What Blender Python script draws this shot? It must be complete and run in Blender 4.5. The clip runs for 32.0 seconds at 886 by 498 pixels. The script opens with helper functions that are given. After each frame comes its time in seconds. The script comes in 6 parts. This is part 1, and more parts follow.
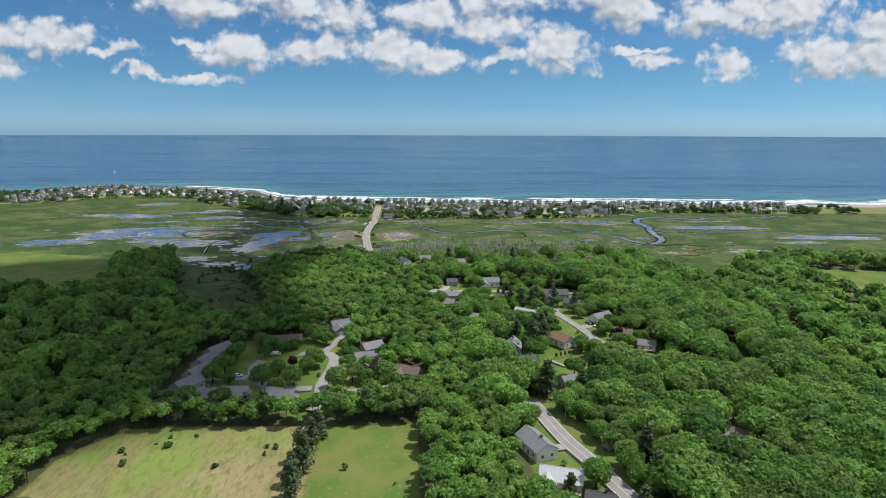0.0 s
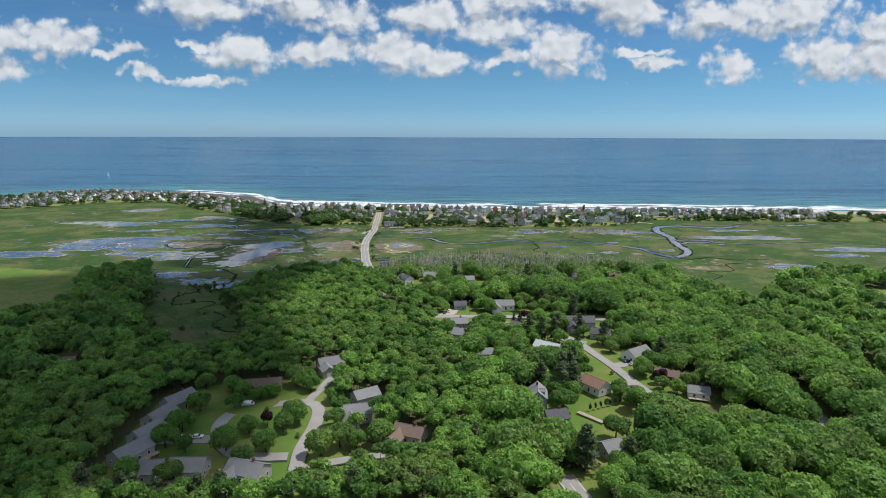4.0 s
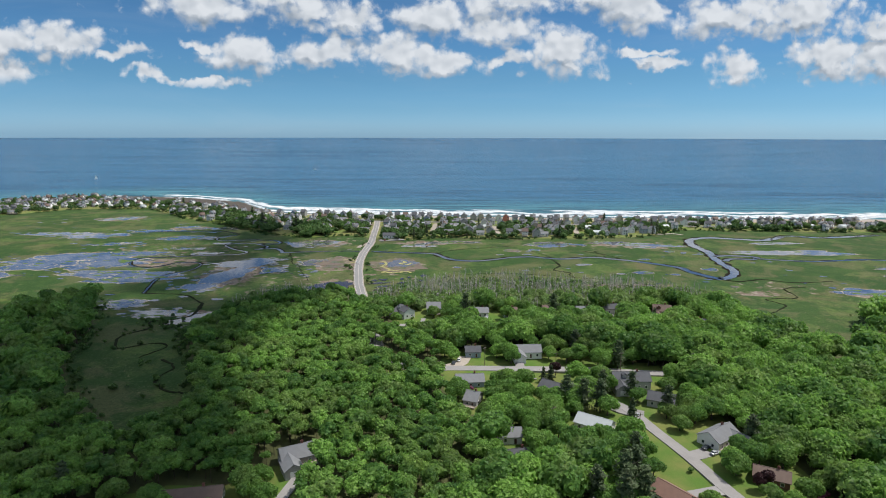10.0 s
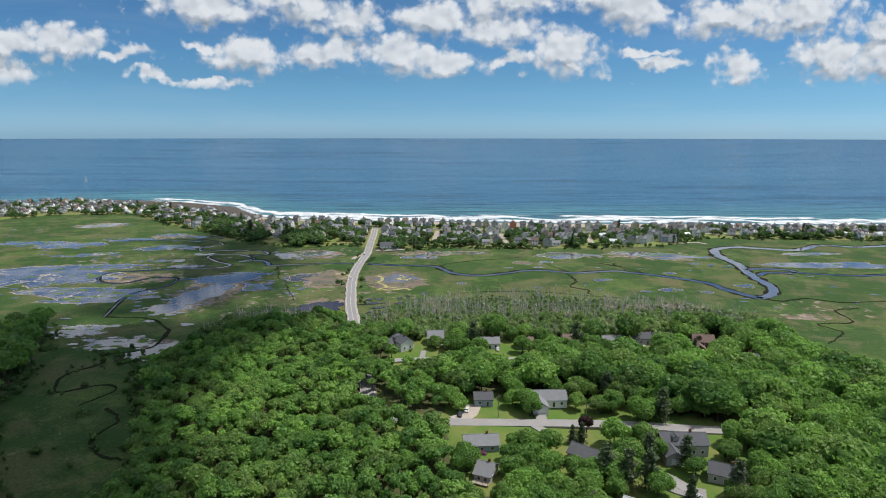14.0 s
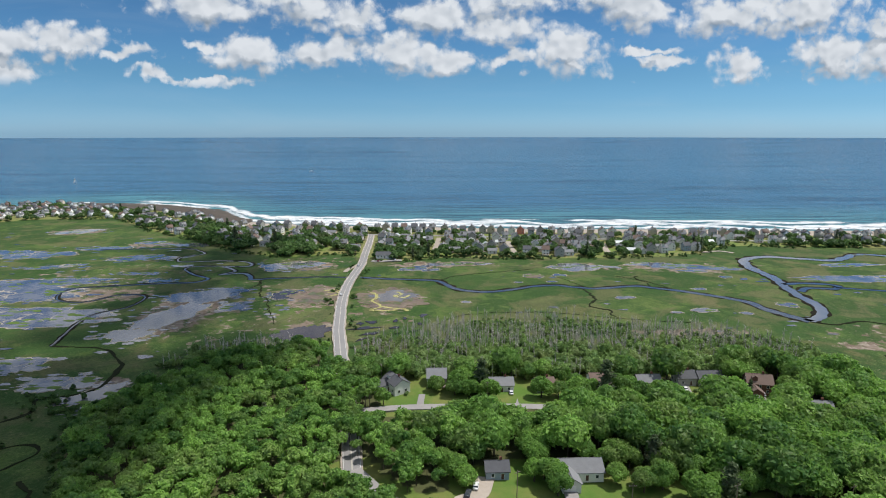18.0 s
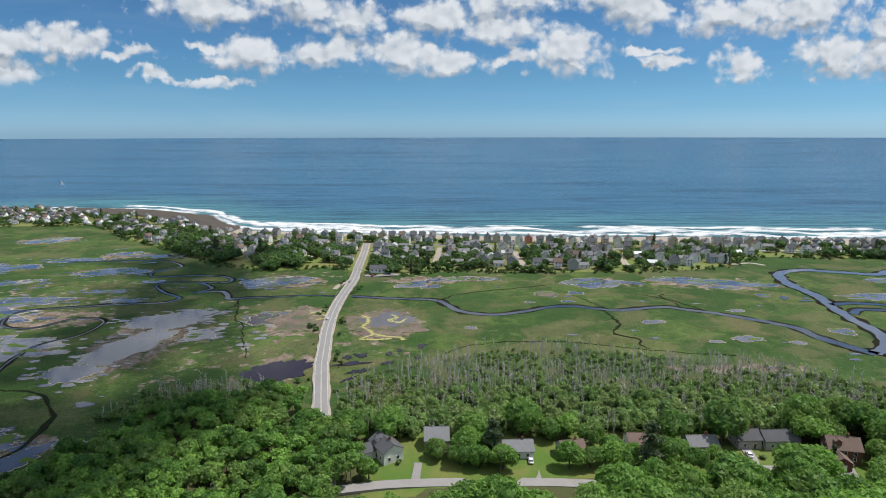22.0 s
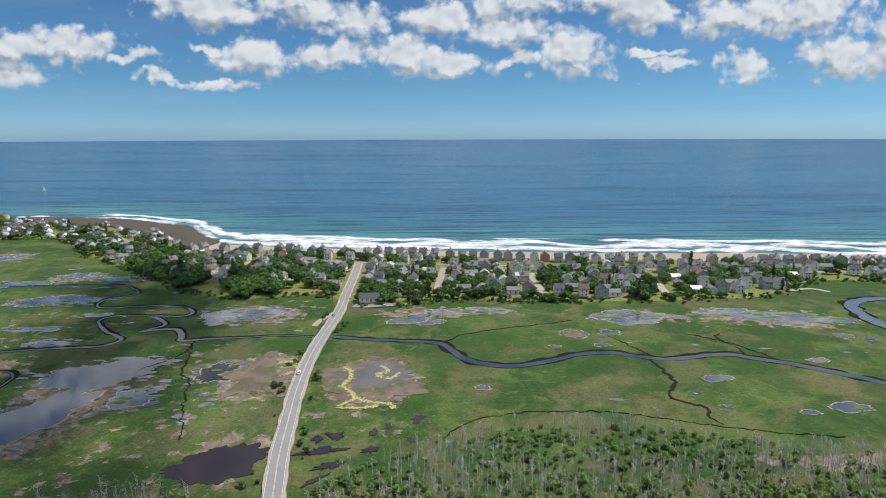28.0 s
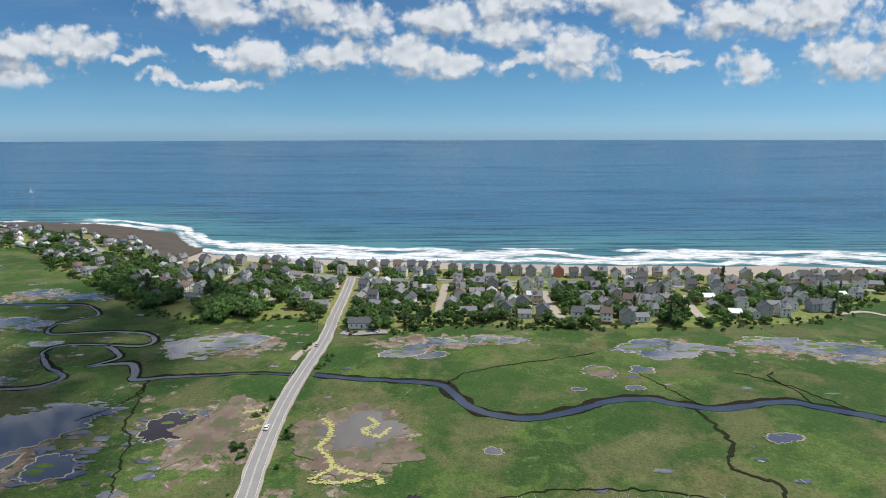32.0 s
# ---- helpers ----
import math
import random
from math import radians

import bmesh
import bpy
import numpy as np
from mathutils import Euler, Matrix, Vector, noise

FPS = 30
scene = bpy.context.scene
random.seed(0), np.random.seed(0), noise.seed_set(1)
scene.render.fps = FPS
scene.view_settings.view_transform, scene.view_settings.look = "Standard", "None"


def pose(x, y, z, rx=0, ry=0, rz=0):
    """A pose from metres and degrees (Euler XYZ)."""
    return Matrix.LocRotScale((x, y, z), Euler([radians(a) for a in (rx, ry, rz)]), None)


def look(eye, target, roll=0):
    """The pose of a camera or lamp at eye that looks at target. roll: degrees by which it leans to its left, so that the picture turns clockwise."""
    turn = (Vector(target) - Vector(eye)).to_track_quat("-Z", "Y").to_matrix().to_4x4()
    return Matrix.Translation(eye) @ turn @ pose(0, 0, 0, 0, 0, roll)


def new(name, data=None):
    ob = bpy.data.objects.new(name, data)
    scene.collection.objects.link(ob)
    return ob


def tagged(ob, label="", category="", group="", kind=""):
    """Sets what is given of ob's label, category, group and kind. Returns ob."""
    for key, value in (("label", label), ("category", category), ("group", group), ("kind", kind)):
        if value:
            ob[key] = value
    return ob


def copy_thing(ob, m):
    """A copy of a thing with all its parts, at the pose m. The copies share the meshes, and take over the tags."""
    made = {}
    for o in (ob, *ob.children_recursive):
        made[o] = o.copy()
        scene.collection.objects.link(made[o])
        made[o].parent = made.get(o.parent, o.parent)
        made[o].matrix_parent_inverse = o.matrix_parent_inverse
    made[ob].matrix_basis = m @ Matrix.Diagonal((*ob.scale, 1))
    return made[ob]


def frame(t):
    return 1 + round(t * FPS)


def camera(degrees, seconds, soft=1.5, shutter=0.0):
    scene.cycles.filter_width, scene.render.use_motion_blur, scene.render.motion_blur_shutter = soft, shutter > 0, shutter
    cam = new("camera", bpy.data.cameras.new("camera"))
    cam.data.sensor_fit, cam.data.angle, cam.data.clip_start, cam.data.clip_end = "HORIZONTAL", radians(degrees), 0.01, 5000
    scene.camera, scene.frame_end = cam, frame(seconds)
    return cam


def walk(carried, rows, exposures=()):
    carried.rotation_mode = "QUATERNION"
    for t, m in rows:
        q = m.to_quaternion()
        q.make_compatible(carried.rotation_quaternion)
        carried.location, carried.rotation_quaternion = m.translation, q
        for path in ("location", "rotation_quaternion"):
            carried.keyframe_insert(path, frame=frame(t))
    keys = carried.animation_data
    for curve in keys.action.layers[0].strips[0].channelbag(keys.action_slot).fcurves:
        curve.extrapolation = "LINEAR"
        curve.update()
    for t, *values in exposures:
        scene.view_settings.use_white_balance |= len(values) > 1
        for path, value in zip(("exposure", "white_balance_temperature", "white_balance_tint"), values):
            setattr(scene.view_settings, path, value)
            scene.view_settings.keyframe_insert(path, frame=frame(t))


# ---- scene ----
# The camera flies inland to sea, 120 m up, at about 14 m/s.
cam = camera(73.5, 32.0, soft=1.0)
FLIGHT = [
    (0, (0.0, 0.0, 120.0), (0.0522, 0.97971, -0.1935), 0.146),
    (3, (0.19, 43.37, 120.1), (0.04873, 0.98029, -0.19147), 0.164),
    (6, (0.7, 86.6, 120.21), (0.04525, 0.98085, -0.18944), 0.183),
    (9, (1.49, 129.72, 120.31), (0.04278, 0.98087, -0.18989), 0.146),
    (13, (2.9, 187.09, 120.46), (0.03949, 0.98119, -0.18898), 0.073),
    (16, (4.2, 230.09, 120.57), (0.03769, 0.98104, -0.19011), 0.018),
    (19, (5.64, 273.08, 120.69), (0.03589, 0.98089, -0.19124), -0.037),
    (23, (7.75, 330.48, 120.84), (0.03351, 0.98115, -0.19034), -0.11),
    (26, (9.41, 373.62, 120.96), (0.02995, 0.98158, -0.18871), -0.153),
    (28, (10.54, 402.44, 121.05), (0.02757, 0.98185, -0.18763), -0.183),
    (30, (11.67, 431.33, 121.13), (0.02519, 0.982, -0.18718), -0.146),
    (32, (12.8, 460.29, 121.21), (0.02281, 0.98215, -0.18672), -0.11),
]
walk(cam, [(t, look(eye, Vector(eye) + Vector(way) * 100, roll)) for t, eye, way, roll in FLIGHT])
scene.view_settings.exposure = 0.0

# ---- node helpers ----


class Graph:
    """A small builder of node trees."""

    def __init__(self, tree):
        self.tree = tree
        tree.nodes.clear()

    def node(self, kind, **values):
        n = self.tree.nodes.new(kind)
        for key, value in values.items():
            if key == "op":
                n.operation = value
            elif key == "blend":
                n.blend_type = value
        return n

    def put(self, socket, value):
        if isinstance(value, bpy.types.NodeSocket):
            self.tree.links.new(value, socket)
        elif value is not None:
            socket.default_value = value

    def math(self, op, a, b=None, c=None, clamp=False):
        n = self.node("ShaderNodeMath", op=op)
        n.use_clamp = clamp
        for s, v in zip(n.inputs, (a, b, c)):
            self.put(s, v)
        return n.outputs[0]

    def vec(self, op, a, b=None):
        n = self.node("ShaderNodeVectorMath", op=op)
        self.put(n.inputs[0], a)
        if b is not None:
            self.put(n.inputs[3] if op == "SCALE" else n.inputs[1], b)
        return n.outputs["Value"] if op in ("LENGTH", "DOT_PRODUCT") else n.outputs[0]

    def noise(self, scale, detail=4.0, rough=0.55, at=None, distort=0.0):
        n = self.node("ShaderNodeTexNoise")
        n.inputs["Scale"].default_value, n.inputs["Detail"].default_value = scale, detail
        n.inputs["Roughness"].default_value, n.inputs["Distortion"].default_value = rough, distort
        if at is not None:
            self.put(n.inputs["Vector"], at)
        return n.outputs["Fac"]

    def ramp(self, value, lo, hi):
        n = self.node("ShaderNodeMapRange")
        n.interpolation_type = "SMOOTHSTEP"
        self.put(n.inputs[0], value)
        n.inputs[1].default_value, n.inputs[2].default_value = lo, hi
        return n.outputs[0]

    def mix(self, fac, a, b, blend="MIX"):
        n = self.node("ShaderNodeMix")
        n.data_type, n.blend_type = "RGBA", blend
        self.put(n.inputs[0], fac)
        self.put(n.inputs[6], a if isinstance(a, bpy.types.NodeSocket) else (*a, 1))
        self.put(n.inputs[7], b if isinstance(b, bpy.types.NodeSocket) else (*b, 1))
        return n.outputs[2]

    def attr(self, name):
        n = self.node("ShaderNodeAttribute")
        n.attribute_name = name
        return n.outputs["Fac"]

    def place(self):
        return self.node("ShaderNodeNewGeometry").outputs["Position"]

    def local(self):
        return self.node("ShaderNodeTexCoord").outputs["Object"]

    def island(self):
        return self.node("ShaderNodeNewGeometry").outputs["Random Per Island"]

    def each(self):
        return self.node("ShaderNodeObjectInfo").outputs["Random"]

    def bump(self, height, strength, distance=0.1):
        n = self.node("ShaderNodeBump")
        n.inputs["Strength"].default_value, n.inputs["Distance"].default_value = strength, distance
        self.put(n.inputs["Height"], height)
        return n.outputs[0]

    def surface(self, color, rough=0.8, metal=0.0, normal=None, spec=0.5, ior=None, alpha=None):
        n = self.node("ShaderNodeBsdfPrincipled")
        self.put(n.inputs["Base Color"], color if isinstance(color, bpy.types.NodeSocket) else (*color, 1))
        self.put(n.inputs["Roughness"], rough)
        self.put(n.inputs["Metallic"], metal)
        self.put(n.inputs["Specular IOR Level"], spec)
        if ior:
            n.inputs["IOR"].default_value = ior
        if normal is not None:
            self.put(n.inputs["Normal"], normal)
        if alpha is not None:
            self.put(n.inputs["Alpha"], alpha)
        return n.outputs[0]

    def sheen(self, under, normal, amount, rough, ior=1.7):
        """Still water over a muddy bed: a mirror that strengthens at low angles."""
        f, gl, mx = self.node("ShaderNodeFresnel"), self.node("ShaderNodeBsdfGlossy"), self.node("ShaderNodeMixShader")
        f.inputs["IOR"].default_value, gl.inputs["Roughness"].default_value = ior, rough
        gl.inputs["Color"].default_value = (0.96, 0.97, 1.0, 1)
        self.put(f.inputs["Normal"], normal)
        self.put(gl.inputs["Normal"], normal)
        self.put(mx.inputs[0], self.math("MULTIPLY", f.outputs[0], amount))
        self.put(mx.inputs[1], under)
        self.put(mx.inputs[2], gl.outputs[0])
        return mx.outputs[0]

    def end(self, shader, kind="ShaderNodeOutputMaterial"):
        self.put(self.node(kind).inputs[0], shader)


def material(name):
    m = bpy.data.materials.new(name)
    m.use_nodes = True
    return m, Graph(m.node_tree)


# ---- sky and sun ----
SUN_AZIMUTH, SUN_HEIGHT = 76.0, 62.0  # degrees to the right of +y, and above the horizon

world = bpy.data.worlds.new("sky")
scene.world = world
world.use_nodes = True
g = Graph(world.node_tree)
sky = g.node("ShaderNodeTexSky")
sky.sky_type, sky.sun_disc = "NISHITA", False
sky.sun_elevation, sky.sun_rotation = radians(SUN_HEIGHT), radians(SUN_AZIMUTH)
sky.altitude, sky.air_density, sky.dust_density, sky.ozone_density = 100, 1.0, 0.6, 2.0

# Cumulus banks over the sea: (across, up, half width, half height) as slopes from the eye.
CLOUD_BANKS = [
    ((-0.66, 0.137, 0.10, 0.035), (-0.55, 0.142, 0.07, 0.03), (-0.47, 0.122, 0.06, 0.012), (-0.66, 0.095, 0.06, 0.022), (-0.34, 0.205, 0.10, 0.035),
     (-0.20, 0.205, 0.10, 0.03), (-0.10, 0.183, 0.07, 0.025), (-0.36, 0.085, 0.09, 0.008), (-0.43, 0.09, 0.03, 0.012), (-0.34, 0.142, 0.035, 0.01)),
    ((-0.27, 0.127, 0.065, 0.033), (-0.16, 0.127, 0.09, 0.03), (-0.04, 0.125, 0.09, 0.035), (0.05, 0.115, 0.07, 0.025), (0.02, 0.185, 0.08, 0.035),
     (0.12, 0.17, 0.07, 0.03), (0.15, 0.122, 0.035, 0.015), (0.24, 0.13, 0.062, 0.045), (0.25, 0.108, 0.035, 0.012), (0.14, 0.215, 0.10, 0.03)),
    ((0.34, 0.20, 0.07, 0.045), (0.30, 0.22, 0.08, 0.03), (0.37, 0.138, 0.05, 0.008), (0.40, 0.121, 0.042, 0.012), (0.53, 0.108, 0.06, 0.025),
     (0.50, 0.19, 0.08, 0.035), (0.62, 0.20, 0.14, 0.035), (0.69, 0.125, 0.085, 0.033), (0.78, 0.13, 0.08, 0.05), (0.75, 0.18, 0.1, 0.03)),
]
way = g.node("ShaderNodeTexCoord").outputs["Generated"]
parts_ = g.node("ShaderNodeSeparateXYZ")
g.put(parts_.inputs[0], way)
ahead = g.math("MAXIMUM", parts_.outputs[1], 0.02)
flat = g.node("ShaderNodeCombineXYZ")
g.put(flat.inputs[0], g.math("DIVIDE", parts_.outputs[0], ahead))
g.put(flat.inputs[1], g.math("DIVIDE", parts_.outputs[2], ahead))
uv = flat.outputs[0]


def puffed(coord, scale, size):
    n = g.node("ShaderNodeTexNoise")
    g.put(n.inputs["Vector"], coord)
    n.inputs["Scale"].default_value, n.inputs["Detail"].default_value = scale, 4.0
    return g.vec("SCALE", g.vec("SUBTRACT", n.outputs["Color"], (0.5, 0.5, 0.5)), size)


def bank_field(coord):
    """How deep inside a cloud bank that way lies: 1 at a heart, 0 at an edge."""
    field = None
    for bank in CLOUD_BANKS:
        for cu, cv, ru, rv in bank:
            far_ = g.vec("LENGTH", g.vec("MULTIPLY", g.vec("SUBTRACT", coord, (cu, cv, 0)), (1 / ru, 1 / rv, 0)))
            blob = g.math("SUBTRACT", 1.0, far_)
            field = blob if field is None else g.math("MAXIMUM", field, blob)
    return field


bent = g.vec("ADD", g.vec("ADD", uv, puffed(uv, 15.0, 0.065)), puffed(uv, 55.0, 0.022))
density = bank_field(bent)
above = bank_field(g.vec("ADD", bent, (0.006, 0.024, 0.0)))
# Beyond the banks the same broken cumulus goes on overhead.
lift = g.math("MAXIMUM", parts_.outputs[2], 0.08)
over = g.node("ShaderNodeCombineXYZ")
g.put(over.inputs[0], g.math("DIVIDE", parts_.outputs[0], lift))
g.put(over.inputs[1], g.math("DIVIDE", parts_.outputs[1], lift))
rest = g.math("MULTIPLY_ADD", g.noise(0.9, 5.0, 0.55, over.outputs[0]), 5.0, -2.65)
rest = g.math("MULTIPLY", rest, g.ramp(parts_.outputs[2], 0.20, 0.30))
density = g.math("MAXIMUM", density, g.math("SUBTRACT", rest, g.math("SUBTRACT", 0.6, g.ramp(parts_.outputs[2], 0.2, 0.28))))


def puffs(coord):
    """Rounded heads of cumulus at two sizes, 0 to about 1."""
    total = None
    for scale, weight in ((26.0, 0.62), (64.0, 0.38)):
        v = g.node("ShaderNodeTexVoronoi")
        v.feature = "SMOOTH_F1"
        v.inputs["Scale"].default_value, v.inputs["Smoothness"].default_value = scale, 0.7
        g.put(v.inputs["Vector"], coord)
        one = g.math("MULTIPLY", g.math("SUBTRACT", 1.0, v.outputs["Distance"]), weight)
        total = one if total is None else g.math("ADD", total, one)
    return total


swirl = g.vec("ADD", g.vec("MULTIPLY", uv, (1.0, 1.25, 1.0)), puffed(uv, 30.0, 0.02))
heads = puffs(swirl)
body = g.math("ADD", density, g.math("MULTIPLY_ADD", heads, 1.5, -0.73))
wisp = g.math("MULTIPLY_ADD", g.noise(48.0, 8.0, 0.7, uv, 0.4), 1.3, -0.65)
cover = g.ramp(g.math("ADD", body, wisp), -0.12, 0.62)
cover = g.math("MULTIPLY", cover, g.ramp(parts_.outputs[2], 0.055, 0.08))
relief = g.math("SUBTRACT", heads, puffs(g.vec("ADD", swirl, (0.007, 0.014, 0.0))))
under = g.ramp(g.math("SUBTRACT", above, density), -0.12, 0.5)
thick = g.ramp(density, 0.25, 0.85)
tone = g.math("MULTIPLY_ADD", relief, 0.9, g.math("SUBTRACT", 0.86, g.math("MULTIPLY", under, g.math("MULTIPLY_ADD", thick, 0.55, 0.5))), clamp=True)
cloud = g.mix(tone, (2.3, 2.95, 3.75), (7.2, 7.6, 8.1))
haze = g.mix(g.ramp(parts_.outputs[2], 0.0, 0.10), (0.43, 0.81, 1.40), (0.335, 0.635, 0.93), "MIX")
haze = g.mix(g.ramp(parts_.outputs[2], -0.01, 0.045), (0.60, 1.04, 1.76), haze, "MIX")
haze = g.mix(g.ramp(parts_.outputs[2], 0.06, 0.24), haze, (0.30, 0.55, 0.77), "MIX")
blue = g.mix(1.0, sky.outputs[0], haze, "MULTIPLY")
veil = g.ramp(g.noise(5.0, 6.0, 0.6, g.vec("MULTIPLY", uv, (0.6, 3.0, 1.0)), 0.5), 0.45, 0.75)
blue = g.mix(g.math("MULTIPLY", veil, 0.08), blue, (5.6, 6.4, 7.2))
seen_sky = g.mix(cover, blue, cloud)
bg = g.node("ShaderNodeBackground")
g.put(bg.inputs[0], seen_sky)
bg.inputs[1].default_value = 0.10
g.end(bg.outputs[0], "ShaderNodeOutputWorld")

sun = new("sun", bpy.data.lights.new("sun", "SUN"))
sun.data.energy, sun.data.angle, sun.data.color = 4.3, radians(0.55), (1.0, 0.96, 0.905)
az, up = radians(SUN_AZIMUTH), radians(SUN_HEIGHT)
sun.matrix_world = look((0, 0, 300), Vector((0, 0, 300)) - Vector((math.sin(az) * math.cos(up), math.cos(az) * math.cos(up), math.sin(up))))

# ---- materials ----


def plain(name, color, rough=0.8, var=0.12, scale=0.6, metal=0.0, spec=0.3, fine=6.0):
    """A painted, stained or weathered surface with two scales of variation."""
    m, g = material(name)
    at = g.local()
    n = g.math("MULTIPLY_ADD", g.noise(scale, 3, 0.6, at), 0.6, g.math("MULTIPLY", g.noise(fine, 3, 0.6, at), 0.4))
    k = g.math("MULTIPLY_ADD", n, var * 4, 1 - var * 2)
    k = g.math("MULTIPLY", k, g.math("MULTIPLY_ADD", g.each(), var, 1 - var / 2))
    c = g.vec("SCALE", g.vec("ADD", color, (0, 0, 0)), k)
    g.end(g.surface(c, rough, metal, None, spec))
    return m


def foliage(name, dark, light, leak=0.3):
    """Leaves: clump by clump and tree by tree variation, some light let through."""
    m, g = material(name)
    t = g.attr("tint")
    at = g.place()
    mid = tuple((a + b) / 2 for a, b in zip(dark, light))
    c = g.mix(g.math("MULTIPLY_ADD", g.island(), 0.35, g.math("MULTIPLY", t, 0.75), clamp=True), dark, light)
    c = g.mix(g.math("MULTIPLY", g.ramp(g.noise(0.05, 3, 0.6, at), 0.45, 0.68), 0.5), c, (mid[0] * 1.5, mid[1] * 0.92, mid[2] * 1.5))
    # Dark flecks in the colour stand in for shaded gaps between leaves.
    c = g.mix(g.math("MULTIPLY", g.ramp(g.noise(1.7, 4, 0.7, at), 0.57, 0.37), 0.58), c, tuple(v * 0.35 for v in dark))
    d, tr, mx = g.node("ShaderNodeBsdfPrincipled"), g.node("ShaderNodeBsdfTranslucent"), g.node("ShaderNodeMixShader")
    g.put(d.inputs["Base Color"], c)
    d.inputs["Roughness"].default_value, d.inputs["Specular IOR Level"].default_value = 0.55, 0.25
    g.put(tr.inputs[0], g.mix(0.5, c, light))
    mx.inputs[0].default_value = leak
    g.put(mx.inputs[1], d.outputs[0])
    g.put(mx.inputs[2], tr.outputs[0])
    g.end(mx.outputs[0])
    return m


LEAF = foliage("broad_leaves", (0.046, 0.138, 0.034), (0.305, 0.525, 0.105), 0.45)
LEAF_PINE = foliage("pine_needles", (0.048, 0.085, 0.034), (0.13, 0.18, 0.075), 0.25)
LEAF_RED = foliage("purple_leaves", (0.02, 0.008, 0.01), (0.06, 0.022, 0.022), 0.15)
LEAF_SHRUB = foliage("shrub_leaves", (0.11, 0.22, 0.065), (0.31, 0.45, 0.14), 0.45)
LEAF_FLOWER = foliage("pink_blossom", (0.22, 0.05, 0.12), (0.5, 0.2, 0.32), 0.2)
# Leaf colour darkened in place of haze and weaker light by the coast.
LEAF_DIMMED = foliage("coast_leaves", (0.040, 0.095, 0.030), (0.165, 0.29, 0.075), 0.36)
BARK = plain("bark", (0.09, 0.07, 0.055), 0.95, 0.25, 1.5)
DEADWOOD = plain("silvered_dead_wood", (0.50, 0.47, 0.43), 0.9, 0.2, 1.0)


def ground_material():
    m, g = material("land")
    at = g.place()
    big, mid, small, fine = g.noise(0.012, 4, 0.6, at), g.noise(0.05, 5, 0.6, at), g.noise(0.35, 4, 0.6, at), g.noise(2.2, 3, 0.6, at)
    grain = g.math("MULTIPLY_ADD", fine, 0.5, g.math("MULTIPLY", small, 0.5))
    wet, sand, lawn, dry, mud = (g.attr(k) for k in ("wet", "sand", "lawn", "dry", "mud"))
    # woodland floor and rough grass
    soil = g.mix(grain, (0.045, 0.05, 0.02), (0.11, 0.12, 0.05))
    # mown grass, greener and browner by turns
    turf = g.mix(g.ramp(mid, 0.35, 0.68), (0.10, 0.185, 0.032), (0.21, 0.215, 0.065))
    turf = g.mix(g.math("MULTIPLY", grain, 0.55), turf, (0.05, 0.09, 0.02))
    # hay field
    hay = g.mix(g.ramp(big, 0.44, 0.56), (0.37, 0.285, 0.16), (0.20, 0.29, 0.06))
    hay = g.mix(g.ramp(mid, 0.4, 0.62), hay, (0.27, 0.235, 0.105))
    hay = g.mix(g.ramp(g.noise(0.5, 6, 0.7, g.vec("MULTIPLY", at, (1.0, 0.35, 1)), 0.4), 0.42, 0.7), hay, (0.15, 0.15, 0.055))
    hay = g.mix(g.math("MULTIPLY", grain, 0.5), hay, (0.13, 0.13, 0.05))
    # salt marsh: bright cordgrass, dark rush, straw and wrack
    grass = g.mix(g.ramp(mid, 0.36, 0.62), (0.040, 0.092, 0.022), (0.092, 0.145, 0.036))
    grass = g.mix(g.math("MULTIPLY", g.ramp(g.noise(0.017, 5, 0.55, at, 0.8), 0.48, 0.53), 0.85), grass, (0.021, 0.064, 0.014))
    grass = g.mix(g.math("MULTIPLY", g.ramp(g.noise(0.031, 4, 0.6, g.vec("ADD", at, (70, 30, 0)), 0.5), 0.56, 0.62), 0.75), grass, (0.105, 0.17, 0.038))
    grass = g.mix(g.ramp(g.noise(0.022, 6, 0.65, at, 0.6), 0.5, 0.66), grass, (0.145, 0.13, 0.06))
    grass = g.mix(g.math("MULTIPLY", grain, 0.6), grass, (0.035, 0.06, 0.014))
    tuft = g.noise(0.16, 8, 0.72, at, 0.5)
    grass = g.mix(g.math("MULTIPLY", g.ramp(tuft, 0.5, 0.72), 0.6), grass, (0.145, 0.19, 0.058))
    grass = g.mix(g.math("MULTIPLY", g.ramp(tuft, 0.5, 0.3), 0.7), grass, (0.035, 0.07, 0.014))
    speck = g.noise(0.9, 4, 0.75, at)
    grass = g.mix(g.math("MULTIPLY", g.ramp(speck, 0.52, 0.7), 0.5), grass, (0.17, 0.18, 0.07))
    rush = g.ramp(g.noise(0.0135, 4, 0.5, g.vec("ADD", at, (210, 90, 0)), 0.35), 0.495, 0.525)
    grass = g.mix(g.math("MULTIPLY", rush, 0.62), grass, (0.026, 0.070, 0.015))
    straw = g.ramp(g.noise(0.028, 5, 0.6, g.vec("ADD", at, (15, 310, 0)), 0.6), 0.5, 0.62)
    grass = g.mix(g.math("MULTIPLY", straw, 0.48), grass, (0.155, 0.135, 0.07))
    stem = g.noise(0.75, 8, 0.85, at)
    grass = g.mix(g.math("MULTIPLY", g.ramp(stem, 0.52, 0.36), 0.75), grass, (0.022, 0.042, 0.010))
    grass = g.mix(g.math("MULTIPLY", g.ramp(stem, 0.54, 0.68), 0.55), grass, (0.19, 0.23, 0.085))
    # Shade over the inlet is deepened in the grass colour itself.
    reed = g.ramp(g.math("MULTIPLY_ADD", g.math("SUBTRACT", tuft, 0.5), 1.6, g.attr("reed")), 0.3, 0.7)
